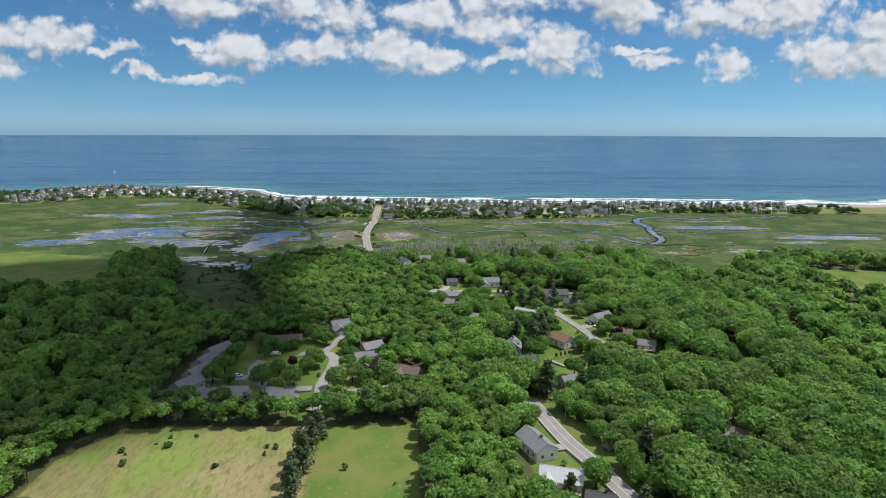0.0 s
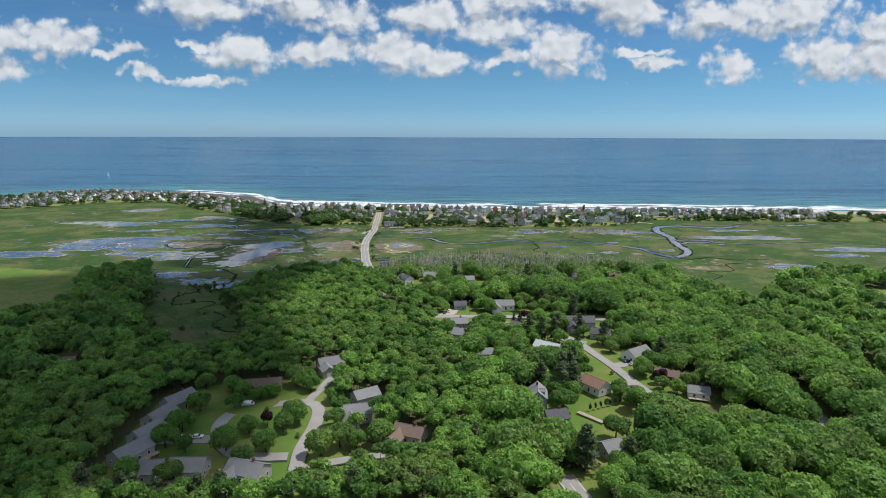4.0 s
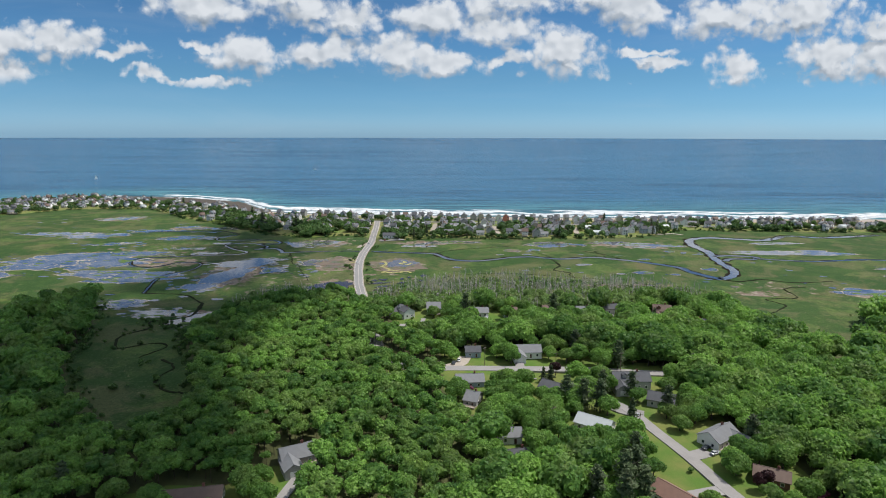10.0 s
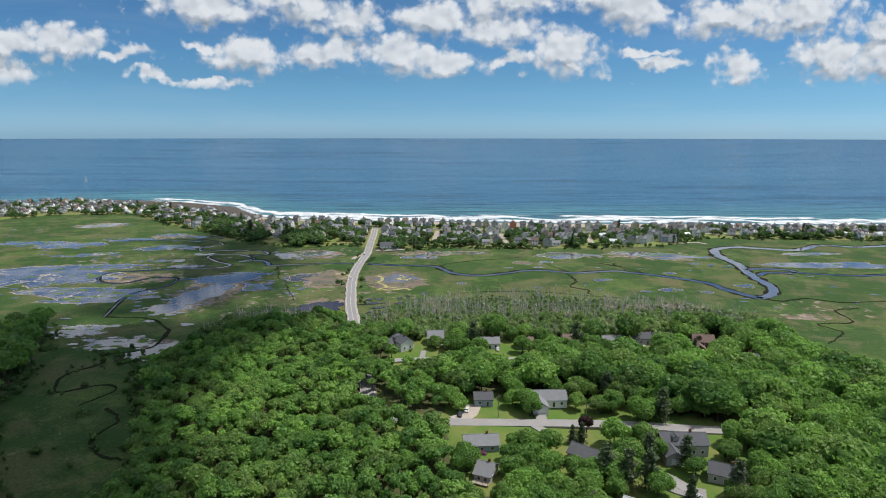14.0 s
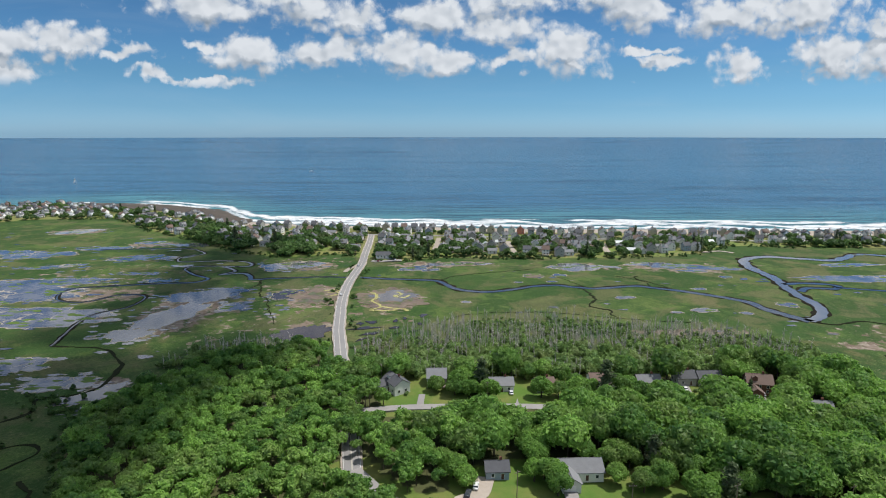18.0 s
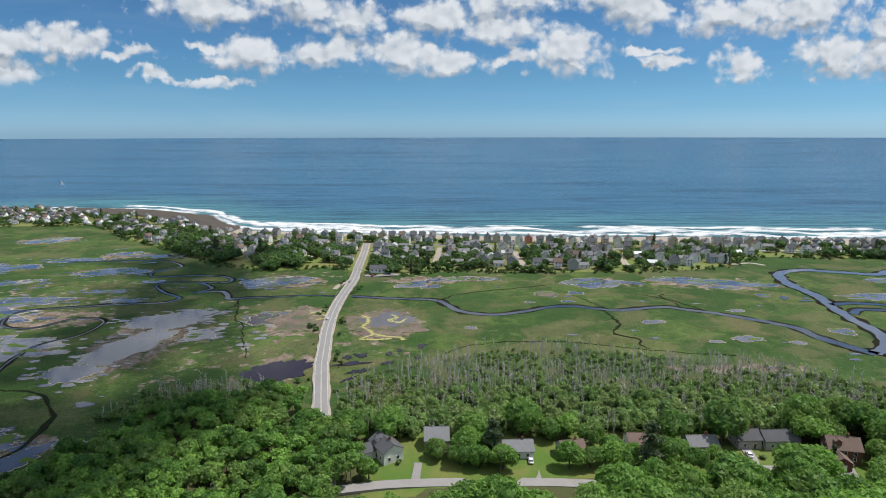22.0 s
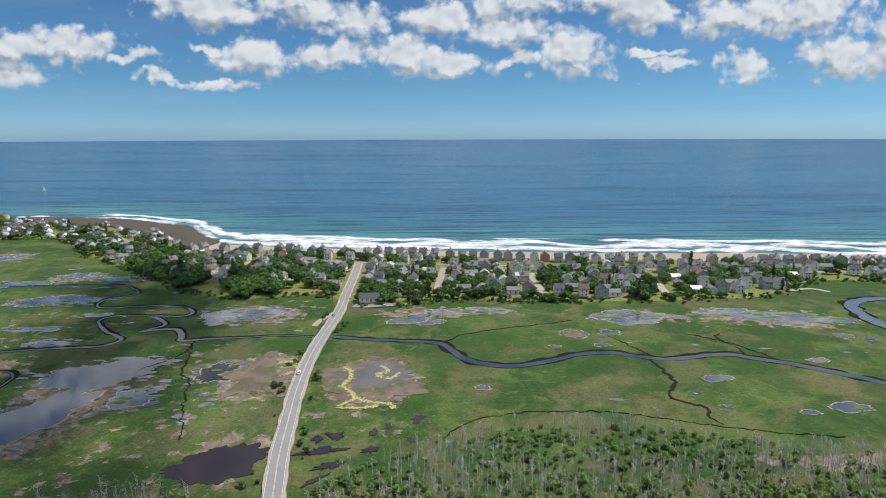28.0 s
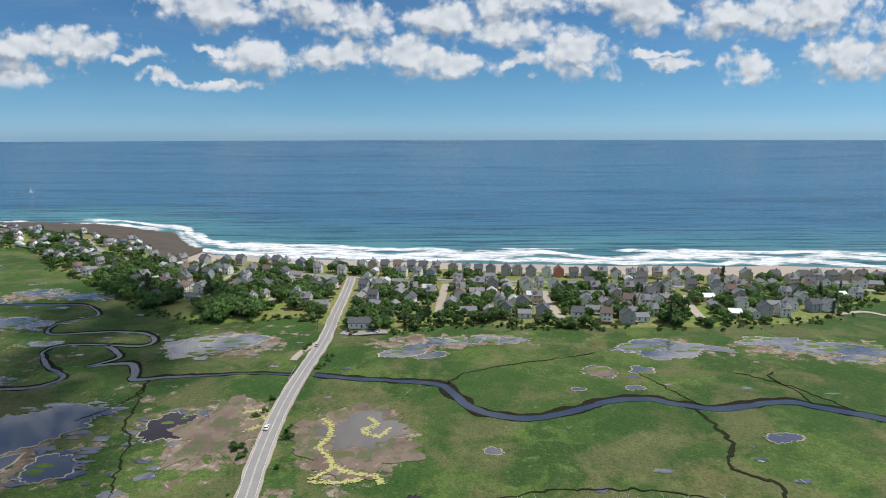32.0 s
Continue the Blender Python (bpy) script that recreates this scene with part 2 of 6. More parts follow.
    grass = g.mix(g.math("MULTIPLY", reed, 0.2), grass, (0.022, 0.05, 0.015))
    flat_ = g.mix(g.ramp(g.noise(0.09, 6, 0.68, at, 0.8), 0.36, 0.62), (0.14, 0.10, 0.075), (0.25, 0.20, 0.16))
    pale = g.noise(0.22, 7, 0.75, at, 0.6)
    grass = g.mix(g.math("MULTIPLY", g.ramp(pale, 0.60, 0.68), 0.55), grass, (0.20, 0.185, 0.10))
    flat_ = g.mix(g.ramp(pale, 0.52, 0.6), flat_, (0.36, 0.31, 0.25))
    flat_ = g.mix(g.math("MULTIPLY", grain, 0.4), flat_, (0.13, 0.10, 0.07))
    strand = g.mix(grain, (0.30, 0.25, 0.21), (0.42, 0.36, 0.305))
    edge = g.math("MULTIPLY_ADD", g.math("SUBTRACT", small, 0.5), 0.7, 0.0)
    c = soil
    for mask, tone in ((lawn, turf), (dry, hay), (wet, grass)):
        c = g.mix(g.ramp(g.math("ADD", mask, edge), 0.35, 0.65), c, tone)
    ragged = g.math("MULTIPLY_ADD", g.math("SUBTRACT", g.noise(0.12, 6, 0.7, at), 0.5), 2.2, 0.0)
    c = g.mix(g.ramp(g.math("ADD", mud, ragged), 0.42, 0.55), c, flat_)
    c = g.mix(g.ramp(g.math("ADD", sand, edge), 0.4, 0.6), c, strand)
    g.end(g.surface(c, 0.9, 0, g.bump(grain, 0.6, 0.25), 0.15))
    return m


def water_material(name, deep, shallow, ripple, scale, rough=0.06, ior=1.7):
    m, g = material(name)
    at = g.place()
    c = g.mix(g.noise(0.05, 4, 0.6, at), deep, shallow)
    n = g.bump(g.noise(scale, 3, 0.6, at), ripple * 0.6, 0.2)
    g.end(g.sheen(g.surface(c, 0.9, 0, None, 0.1), n, 1.0, rough, ior))
    return m


def sea_material():
    """Open sea: teal over the sand bars, deep blue further out, dark streaks, and shaded swell lines painted along the
    shore.
    """
    m, g = material("sea_water")
    at = g.place()
    shore = g.attr("shore")  # metres from the waterline
    deep = g.mix(g.noise(0.0016, 4, 0.6, g.vec("MULTIPLY", at, (0.35, 1.6, 1))), (0.027, 0.102, 0.195), (0.054, 0.155, 0.25))
    near = g.mix(g.noise(0.012, 4, 0.6, g.vec("MULTIPLY", at, (0.3, 1, 1))), (0.045, 0.165, 0.205), (0.105, 0.255, 0.265))
    c = g.mix(g.ramp(shore, 30.0, 330.0), near, deep)
    streak = g.noise(0.004, 6, 0.65, g.vec("MULTIPLY", at, (0.22, 2.2, 1)), 0.4)
    c = g.mix(g.math("MULTIPLY", g.ramp(streak, 0.48, 0.68), 0.55), c, (0.012, 0.05, 0.095))
    # The dark faces of the swell are put into the colour.
    swell_shade = g.noise(0.085, 5, 0.62, g.vec("MULTIPLY", at, (0.07, 1, 1)), 0.25)
    c = g.mix(g.math("MULTIPLY", g.ramp(swell_shade, 0.5, 0.6), g.math("MULTIPLY_ADD", g.ramp(shore, 1100.0, 120.0), 0.58, 0.2)), c, (0.010, 0.045, 0.085))
    swell = g.noise(0.055, 3, 0.5, g.vec("MULTIPLY", at, (0.13, 1, 1)), 0.3)
    chop = g.noise(0.35, 4, 0.65, g.vec("MULTIPLY", at, (0.5, 1, 1)))
    h = g.math("MULTIPLY_ADD", swell, 3.0, chop)
    g.end(g.surface(c, 0.22, 0, g.bump(h, 0.9, 1.8), 0.06, 1.33))
    return m


def foam_material():
    m, g = material("surf_foam")
    at = g.place()
    body = g.attr("foam")
    n = g.noise(0.10, 6, 0.68, g.vec("MULTIPLY", at, (0.45, 1.5, 1)), 0.5)
    n2 = g.noise(0.35, 5, 0.7, g.vec("MULTIPLY", at, (0.4, 1.4, 1)))
    n = g.math("MULTIPLY_ADD", n2, 0.4, g.math("MULTIPLY", n, 0.6))
    a = g.ramp(g.math("MULTIPLY_ADD", g.math("SUBTRACT", n, 0.5), 3.0, g.math("MULTIPLY", body, 0.8)), 0.15, 1.12)
    c = g.mix(g.noise(0.8, 3, 0.6, at), (0.72, 0.76, 0.78), (0.9, 0.91, 0.92))
    g.end(g.surface(c, 0.8, 0, None, 0.2, None, a))
    return m


LAND, SEA, FOAM = ground_material(), sea_material(), foam_material()


def pool_material():
    """Shallow marsh pools: still water broken by a net of pale mud ridges."""
    m, g = material("marsh_pool_water")
    at = g.place()
    wander = g.node("ShaderNodeTexNoise")
    wander.inputs["Scale"].default_value, wander.inputs["Detail"].default_value = 0.16, 4.0
    g.put(wander.inputs["Vector"], at)
    bent_ = g.vec("ADD", at, g.vec("SCALE", g.vec("SUBTRACT", wander.outputs["Color"], (0.5, 0.5, 0.5)), 13.0))
    cells = g.node("ShaderNodeTexVoronoi")
    cells.feature = "DISTANCE_TO_EDGE"
    cells.inputs["Scale"].default_value = 0.085
    g.put(cells.inputs["Vector"], g.vec("MULTIPLY", bent_, (0.8, 1.0, 0.0)))
    ridge = g.ramp(g.math("ADD", cells.outputs["Distance"], g.math("MULTIPLY", g.noise(0.03, 3, 0.5, at), 0.16)), 0.115, 0.085)
    ridge = g.math("MULTIPLY", ridge, g.ramp(g.noise(0.021, 3, 0.5, at), 0.46, 0.54))
    deep = g.mix(g.ramp(g.noise(0.045, 5, 0.6, at), 0.38, 0.62), (0.055, 0.065, 0.095), (0.17, 0.165, 0.17))
    shoal = g.mix(g.noise(0.9, 4, 0.7, at), (0.22, 0.19, 0.15), (0.44, 0.40, 0.34))
    c = g.mix(ridge, deep, shoal)
    still = g.bump(g.noise(0.6, 3, 0.6, at), 0.06, 0.2)
    g.end(g.sheen(g.surface(c, 0.9, 0, None, 0.1), still, g.math("SUBTRACT", 1.0, ridge), 0.05))
    return m


def pan_material():
    """Half-dried mud: pink-brown, pale crusts, dark wet patches and tufts of green."""
    m, g = material("wet_pan_mud")
    at = g.place()
    a, b, f = g.noise(0.07, 6, 0.68, at, 0.6), g.noise(0.2, 7, 0.72, at, 0.5), g.noise(1.4, 4, 0.7, at)
    c = g.mix(g.ramp(a, 0.38, 0.62), (0.135, 0.09, 0.07), (0.19, 0.15, 0.115))
    c = g.mix(g.ramp(b, 0.58, 0.67), c, (0.33, 0.28, 0.215))
    c = g.mix(g.ramp(b, 0.44, 0.36), c, (0.085, 0.062, 0.05))
    c = g.mix(g.math("MULTIPLY", g.ramp(g.noise(0.11, 6, 0.7, g.vec("ADD", at, (31, 7, 0))), 0.51, 0.57), 0.85), c, (0.075, 0.105, 0.032))
    c = g.mix(g.math("MULTIPLY", f, 0.4), c, (0.11, 0.085, 0.06))
    g.end(g.surface(c, g.math("MULTIPLY_ADD", g.ramp(a, 0.36, 0.6), 0.5, 0.35), 0, g.bump(b, 0.5, 0.2), 0.3))
    return m


POND = pool_material()
POND_CALM = water_material("calm_pool_water", (0.045, 0.055, 0.08), (0.11, 0.11, 0.125), 0.1, 0.6, 0.04)
CRUST = plain("pale_mud_crust", (0.34, 0.30, 0.235), 0.95, 0.3, 0.25, fine=1.3, spec=0.1)
POND_DARK = water_material("peaty_pool_water", (0.018, 0.014, 0.018), (0.035, 0.025, 0.028), 0.1, 0.8, 0.08, 1.33)
DITCH = plain("ditch_mud", (0.02, 0.024, 0.012), 0.95, 0.35, 0.5, spec=0.05)
CREEK = water_material("creek_water", (0.016, 0.028, 0.05), (0.042, 0.058, 0.085), 0.12, 0.8, 0.05, 1.33)
MUD = plain("dark_creek_mud", (0.02, 0.018, 0.012), 0.95, 0.25, 0.3, spec=0.05)
BROAD = water_material("broad_creek_water", (0.075, 0.09, 0.12), (0.14, 0.15, 0.17), 0.12, 0.6, 0.05, 1.45)
PAN_WET = water_material("murky_pan_water", (0.085, 0.075, 0.065), (0.17, 0.15, 0.13), 0.1, 0.7, 0.08)
MARSH_GRASS = plain("cordgrass_islet", (0.075, 0.125, 0.022), 0.9, 0.25, 0.2, fine=1.2)
PAN = pan_material()
ALGAE = plain("yellow_algae", (0.36, 0.34, 0.13), 0.9, 0.25, 0.2, fine=1.0)
ASPHALT = plain("worn_asphalt", (0.265, 0.255, 0.25), 0.92, 0.12, 0.15, fine=2.0)
DRIVE = plain("old_driveway_asphalt", (0.27, 0.255, 0.245), 0.92, 0.16, 0.2, fine=2.0)
GRAVEL = plain("pale_gravel", (0.36, 0.31, 0.26), 0.95, 0.18, 0.3, fine=2.5)
PAINT_W = plain("white_road_paint", (0.62, 0.62, 0.6), 0.7, 0.15, 0.4)
PAINT_Y = plain("yellow_road_paint", (0.56, 0.53, 0.44), 0.7, 0.15, 0.4)
ROCK = plain("tide_rock", (0.085, 0.07, 0.055), 0.9, 0.3, 0.06, fine=0.6)
GLASS = plain("window_glass", (0.03, 0.04, 0.05), 0.06, 0.1, 0.5, 0.0, 0.7)
TRIM = plain("white_trim", (0.75, 0.75, 0.73), 0.6, 0.05)
STEEL = plain("galvanised_steel", (0.45, 0.46, 0.47), 0.45, 0.1, 1.0, 0.7)
POLE = plain("weathered_pole_wood", (0.19, 0.15, 0.115), 0.9, 0.2, 1.5)
RUBBER = plain("black_rubber", (0.02, 0.02, 0.02), 0.8, 0.1)
BRICK = plain("chimney_brick", (0.22, 0.10, 0.075), 0.9, 0.2, 2.0)

# ---- mesh helpers ----


def mesh_of(name, verts, faces, mats, index=None, smooth=False):
    me = bpy.data.meshes.new(name)
    me.from_pydata([tuple(map(float, v)) for v in verts], [], [tuple(map(int, f)) for f in faces])
    for m in mats if isinstance(mats, (list, tuple)) else [mats]:
        me.materials.append(m)
    if index is not None:
        me.polygons.foreach_set("material_index", np.asarray(index, np.int32))
    if smooth:
        me.polygons.foreach_set("use_smooth", np.ones(len(me.polygons), bool))
    me.update()
    return me


def fast_mesh(name, verts, quads, mats, index=None, attrs=()):
    """A mesh of many quads straight from arrays. attrs: (name, a value for each vertex)."""
    verts, quads = np.asarray(verts, np.float32), np.asarray(quads, np.int32)
    me = bpy.data.meshes.new(name)
    k = quads.shape[1]
    me.vertices.add(len(verts))
    me.vertices.foreach_set("co", verts.ravel())
    me.loops.add(quads.size)
    me.loops.foreach_set("vertex_index", quads.ravel())
    me.polygons.add(len(quads))
    me.polygons.foreach_set("loop_start", np.arange(0, quads.size, k, dtype=np.int32))
    for m in mats if isinstance(mats, (list, tuple)) else [mats]:
        me.materials.append(m)
    if index is not None:
        me.polygons.foreach_set("material_index", np.asarray(index, np.int32))
    for key, values in attrs:
        me.attributes.new(key, "FLOAT", "POINT").data.foreach_set("value", np.asarray(values, np.float32))
    me.update(calc_edges=True)
    return me


def join(pieces):
    """Joined (verts, quads) arrays."""
    vs, qs, o = [], [], 0
    for v, q in pieces:
        vs.append(v)
        qs.append(q + o)
        o += len(v)
    return np.concatenate(vs), np.concatenate(qs)


def bm_mesh(name, bm, mats, smooth=False):
    me = bpy.data.meshes.new(name)
    bmesh.ops.recalc_face_normals(bm, faces=bm.faces)
    bm.to_mesh(me)
    bm.free()
    for m in mats if isinstance(mats, (list, tuple)) else [mats]:
        me.materials.append(m)
    if smooth:
        me.polygons.foreach_set("use_smooth", np.ones(len(me.polygons), bool))
    return me


def add_box(bm, x0, y0, z0, x1, y1, z1, mat=0, turn=None):
    vs = [bm.verts.new((x, y, z)) for z in (z0, z1) for x, y in ((x0, y0), (x1, y0), (x1, y1), (x0, y1))]
    for f in ((0, 3, 2, 1), (4, 5, 6, 7), (0, 1, 5, 4), (1, 2, 6, 5), (2, 3, 7, 6), (3, 0, 4, 7)):
        bm.faces.new([vs[i] for i in f]).material_index = mat
    if turn is not None:
        bmesh.ops.transform(bm, matrix=turn, verts=vs)
    return vs


def part(name, data, parent, label=""):
    ob = new(name, data)
    ob.parent = parent
    if label:
        ob["label"] = label
    return ob


def inside(px, py, poly):
    """Which of the points lie within the polygon."""
    px, py = np.asarray(px, float), np.asarray(py, float)
    hit = np.zeros(px.shape, bool)
    for (x0, y0), (x1, y1) in zip(poly, poly[1:] + poly[:1]):
        if y0 != y1:
            hit ^= ((y0 > py) != (y1 > py)) & (px < (x1 - x0) * (py - y0) / (y1 - y0) + x0)
    return hit


def spline(points, step=3.0):
    """Points along a smooth curve through the given ones."""
    p = [Vector((*q[:2], 0)) for q in points]
    p = [p[0] * 2 - p[1], *p, p[-1] * 2 - p[-2]]
    out = []
    for a, b, c, d in zip(p, p[1:], p[2:], p[3:]):
        n = max(2, int((c - b).length / step))
        for i in range(n):
            t = i / n
            q = 0.5 * (2 * b + (c - a) * t + (2 * a - 5 * b + 4 * c - d) * t * t + (3 * b - a - 3 * c + d) * t**3)
            out.append((q.x, q.y))
    out.append((p[-2].x, p[-2].y))
    return out


def away(px, py, line):
    """The distance of each point from a polyline."""
    px, py = np.asarray(px, float), np.asarray(py, float)
    best = np.full(px.shape, 1e9)
    for (x0, y0), (x1, y1) in zip(line, line[1:]):
        dx, dy = x1 - x0, y1 - y0
        t = np.clip(((px - x0) * dx + (py - y0) * dy) / max(dx * dx + dy * dy, 1e-9), 0, 1)
        best = np.minimum(best, np.hypot(px - x0 - t * dx, py - y0 - t * dy))
    return best


def scatter(x0, x1, y0, y1, step, seed, jitter=0.42):
    rng = np.random.RandomState(seed)
    xs, ys = np.meshgrid(np.arange(x0, x1, step), np.arange(y0, y1, step * 0.88))
    xs = xs + (np.arange(len(ys)) % 2)[:, None] * step / 2
    xs, ys = xs.ravel(), ys.ravel()
    return xs + rng.uniform(-jitter, jitter, len(xs)) * step, ys + rng.uniform(-jitter, jitter, len(ys)) * step


# ---- plan ----
SHORE = [(-4600, 1000), (-1500, 1130), (-790, 1190), (-695, 1262), (-597, 1312), (-466, 1291), (-408, 1266), (-309, 1193), (-258, 1108), (-210, 1069),
         (-165, 1056), (-76, 1036), (34, 1019), (141, 1008), (246, 1000), (350, 994), (429, 984), (737, 963), (1500, 915), (4600, 700)]
STRIP = [(-4600, 760), (-1500, 900), (-700, 990), (-597, 1050), (-554, 1105), (-431, 1115), (-327, 996), (-252, 932), (-217, 897), (-162, 846), (-120, 833),
         (-79, 845), (-25, 806), (27, 825), (99, 819), (170, 816), (253, 822), (291, 839), (331, 873), (378, 869), (547, 850), (1500, 800), (4600, 560)]
WOODS_EDGE = [(-4600, 430), (-294, 426), (-238, 432), (-235, 468), (-268, 538), (-243, 560), (-228, 561), (-200, 504), (-188, 455), (-155, 395), (-116, 358),
              (-95, 376), (-100, 405), (-112, 437), (-130, 470), (-135, 490), (-120, 515), (-108, 545), (-85, 563), (-48, 568), (-33, 548), (-28, 550),
              (20, 540), (74, 540), (116, 540), (158, 538), (200, 528), (225, 446), (238, 430), (262, 467), (300, 510), (345, 530), (431, 507), (4600, 480)]
INLAND = WOODS_EDGE + [(4600, -4600), (-4600, -4600)]
HAY = [(-118, 60), (-130, 205), (-116, 224), (4, 226), (2, 60)]
INLET = [(-205, 500), (-190, 455), (-155, 392), (-116, 352), (-88, 372), (-96, 405), (-108, 437), (-128, 470), (-140, 500), (-170, 520)]
MEADOW = [(322, 400), (316, 452), (332, 484), (380, 487), (430, 470), (400, 380), (345, 380)]
WEST_FIELD = [(-286, 572), (-252, 490), (-292, 452), (-360, 436), (-480, 500), (-470, 590), (-380, 602)]
CONDO = [(-114, 250), (-114, 315), (-95, 326), (-62, 332), (-42, 348), (-36, 318), (-30, 300), (-31, 276), (4, 263), (-35, 240), (-60, 240)]
YARDS = [(15, 382), (12, 455), (74, 458), (128, 428), (132, 360), (140, 306), (122, 286), (104, 280), (80, 250), (90, 208), (80, 165), (40, 165), (46, 240),
         (64, 262), (48, 290), (60, 330), (36, 345), (30, 375)]
NORTH_YARDS = [(-14, 494), (-14, 530), (60, 528), (100, 526), (172, 518), (172, 488), (140, 500), (60, 502)]

EDGE = [(-31, 556), (-28, 592), (-12, 604), (11, 615), (38, 629), (83, 633), (123, 621), (152, 611), (186, 604), (226, 572), (210, 524), (158, 531), (94, 532), (43, 531), (-14, 532)]
EDGE_WEST = [(-133, 552), (-122, 580), (-88, 588), (-66, 582), (-70, 566), (-100, 560)]

# roads: centre line, width
MAIN = spline([(-20, 452), (-27, 500), (-31, 525), (-36.5, 552), (-43.2, 592), (-46.4, 613), (-49.2, 640), (-52, 668), (-53.6, 698), (-53.8, 722), (-52.6, 750), (-50.4, 800), (-51, 850), (-52, 908), (-54, 958)], 4)
STREET = spline([(-20, 452), (-3, 431), (17, 430), (54, 428), (88, 425), (118, 420), (150, 416)], 4)
LANE = spline([(88, 388), (93, 380), (97, 362), (102, 341), (108, 310), (120, 285), (150, 268)], 4)
SOUTH = spline([(92, 90), (78, 150), (70, 173), (65, 191), (59, 209), (54, 233), (52, 244)], 4)
LOOP = spline([(-44, 238), (-42, 245), (-43, 265), (-41, 285), (-42, 300), (-48, 306), (-60, 305), (-75, 301), (-80, 289), (-77, 276), (-68, 264), (-56, 261), (-47, 261)], 3)
EAST = spline([(165, 260), (172, 285), (178, 310), (180, 335)], 4)
NORTH = spline([(-30, 497), (0, 501), (48, 500), (80, 497), (110, 500), (128, 505), (150, 500), (160, 492)], 4)
ROADS = [(MAIN, 8.6), (STREET, 6.4), (LANE, 6.2), (SOUTH, 7.4), (LOOP, 5.6), (EAST, 5.5), (NORTH, 5.0)]
BEACH_ROADS = [spline(q, 5) for q in (
    [(-54, 955), (-120, 975), (-190, 1000), (-260, 1022), (-330, 1080), (-420, 1180), (-560, 1220), (-760, 1150)],
    [(-54, 955), (20, 945), (120, 930), (230, 912), (330, 900), (440, 895), (700, 880)],
    [(26, 930), (21, 880), (18, 840)], [(101, 905), (99, 860), (100, 828)], [(203, 890), (195, 850), (192, 830)],
    [(-90, 960), (-100, 910), (-105, 870)], [(-150, 985), (-170, 930)], [(-350, 1120), (-365, 1180), (-372, 1230)])]


def shore_y(x):
    return np.interp(x, *np.array(SHORE, float).T)


def strip_y(x):
    return np.interp(x, *np.array(STRIP, float).T)


def beach_width(x):
    return np.interp(x, [-4600, -620, -480, -260, -160, 0, 100, 400, 4600], [10, 12, 70, 60, 30, 32, 42, 52, 55])


def ground_z(x, y):
    """The height of the bare land."""
    x, y = np.asarray(x, float), np.asarray(y, float)
    marsh = 1.2
    d = shore_y(x) - y
    z = np.full(x.shape, marsh)
    z = z + 1.6 * np.clip((y - strip_y(x)) / 12, 0, 1)
    dry = inside(x, y, INLAND)
    z = np.where(dry, 2.6, z)
    w = beach_width(x)
    z = np.where(d < w, 0.15 + (z - 0.15) * np.clip(d / w, 0, 1), z)
    return np.where(d < 0, np.maximum(0.15 + d * 0.04, -4.0), z)


# ---- the land, one sheet to the horizon ----
def axis(lo, hi, step, far):
    out, d = [], step
    mid = list(np.arange(lo, hi + 0.1, step))
    left, v = [], lo
    while v > -far:
        d *= 1.35
        v -= d
        left.append(max(v, -far))
    right, v, d = [], hi, step
    while v < far:
        d *= 1.35
        v += d
        right.append(min(v, far))
    return np.array(left[::-1] + mid + right)


gx, gy = axis(-640, 600, 4.0, 4600), axis(100, 1340, 4.0, 4600)
X, Y = np.meshgrid(gx, gy)
X, Y = X.ravel(), Y.ravel()
Z = ground_z(X, Y) + np.where(inside(X, Y, INLAND), 0.35, 0.06) * (np.sin(X * 0.06) + np.sin(Y * 0.05 + X * 0.023))
wet = (~inside(X, Y, INLAND)) & (Y < strip_y(X) + 2) & ~inside(X, Y, WEST_FIELD)
reed = inside(X, Y, INLET)
d_shore = shore_y(X) - Y
sand = (d_shore < beach_width(X)) & (X > -250) | (d_shore < -6)
lawn = inside(X, Y, HAY) | inside(X, Y, EDGE) | inside(X, Y, CONDO) | inside(X, Y, YARDS) | inside(X, Y, NORTH_YARDS) | ((Y > strip_y(X)) & (Y < 1400)) | (inside(X, Y, MEADOW) & (Y > 430)) | inside(X, Y, WEST_FIELD)
hay = 0.42 * (inside(X, Y, WEST_FIELD) & (Y < 520)) + np.where((Y > strip_y(X)) & (Y < 1400), 0.5, 0.0) + (inside(X, Y, HAY) * np.where(X > -38, 0.36, 0.9) + (inside(X, Y, MEADOW) & (Y <= 430)))
# mud pans in the marsh: centre, half axes
PANS = [(-18, 682, 27, 33), (-75, 690, 22, 38), (-100, 797, 30, 26), (8, 795, 36, 17), (45, 800, 28, 12), (148, 783, 26, 19), (101, 748, 8, 8), (215, 782, 32, 18),
        (255, 772, 30, 22), (-160, 655, 30, 62), (-235, 700, 45, 22), (350, 570, 32, 16), (262, 572, 20, 10), (-230, 640, 34, 16), (-320, 720, 60, 40),
        (-62, 618, 22, 12), (-270, 838, 34, 20), (-420, 1000, 40, 28), (-290, 910, 35, 22), (-140, 880, 20, 10), (170, 600, 40, 7), (-150, 535, 16, 10)]
mud = np.zeros(X.shape)
FAINT = [(-105, 640, 50, 45), (-95, 592, 45, 30), (-130, 700, 40, 50), (-20, 640, 30, 22), (-250, 760, 90, 60), (60, 800, 60, 14), (240, 775, 90, 24), (-110, 815, 60, 20), (300, 590, 60, 26)]
for px_, py_, rx_, ry_ in FAINT:
    mud = np.maximum(mud, np.clip(1.1 - np.hypot((X - px_) / rx_, (Y - py_) / ry_), 0, 0.3))
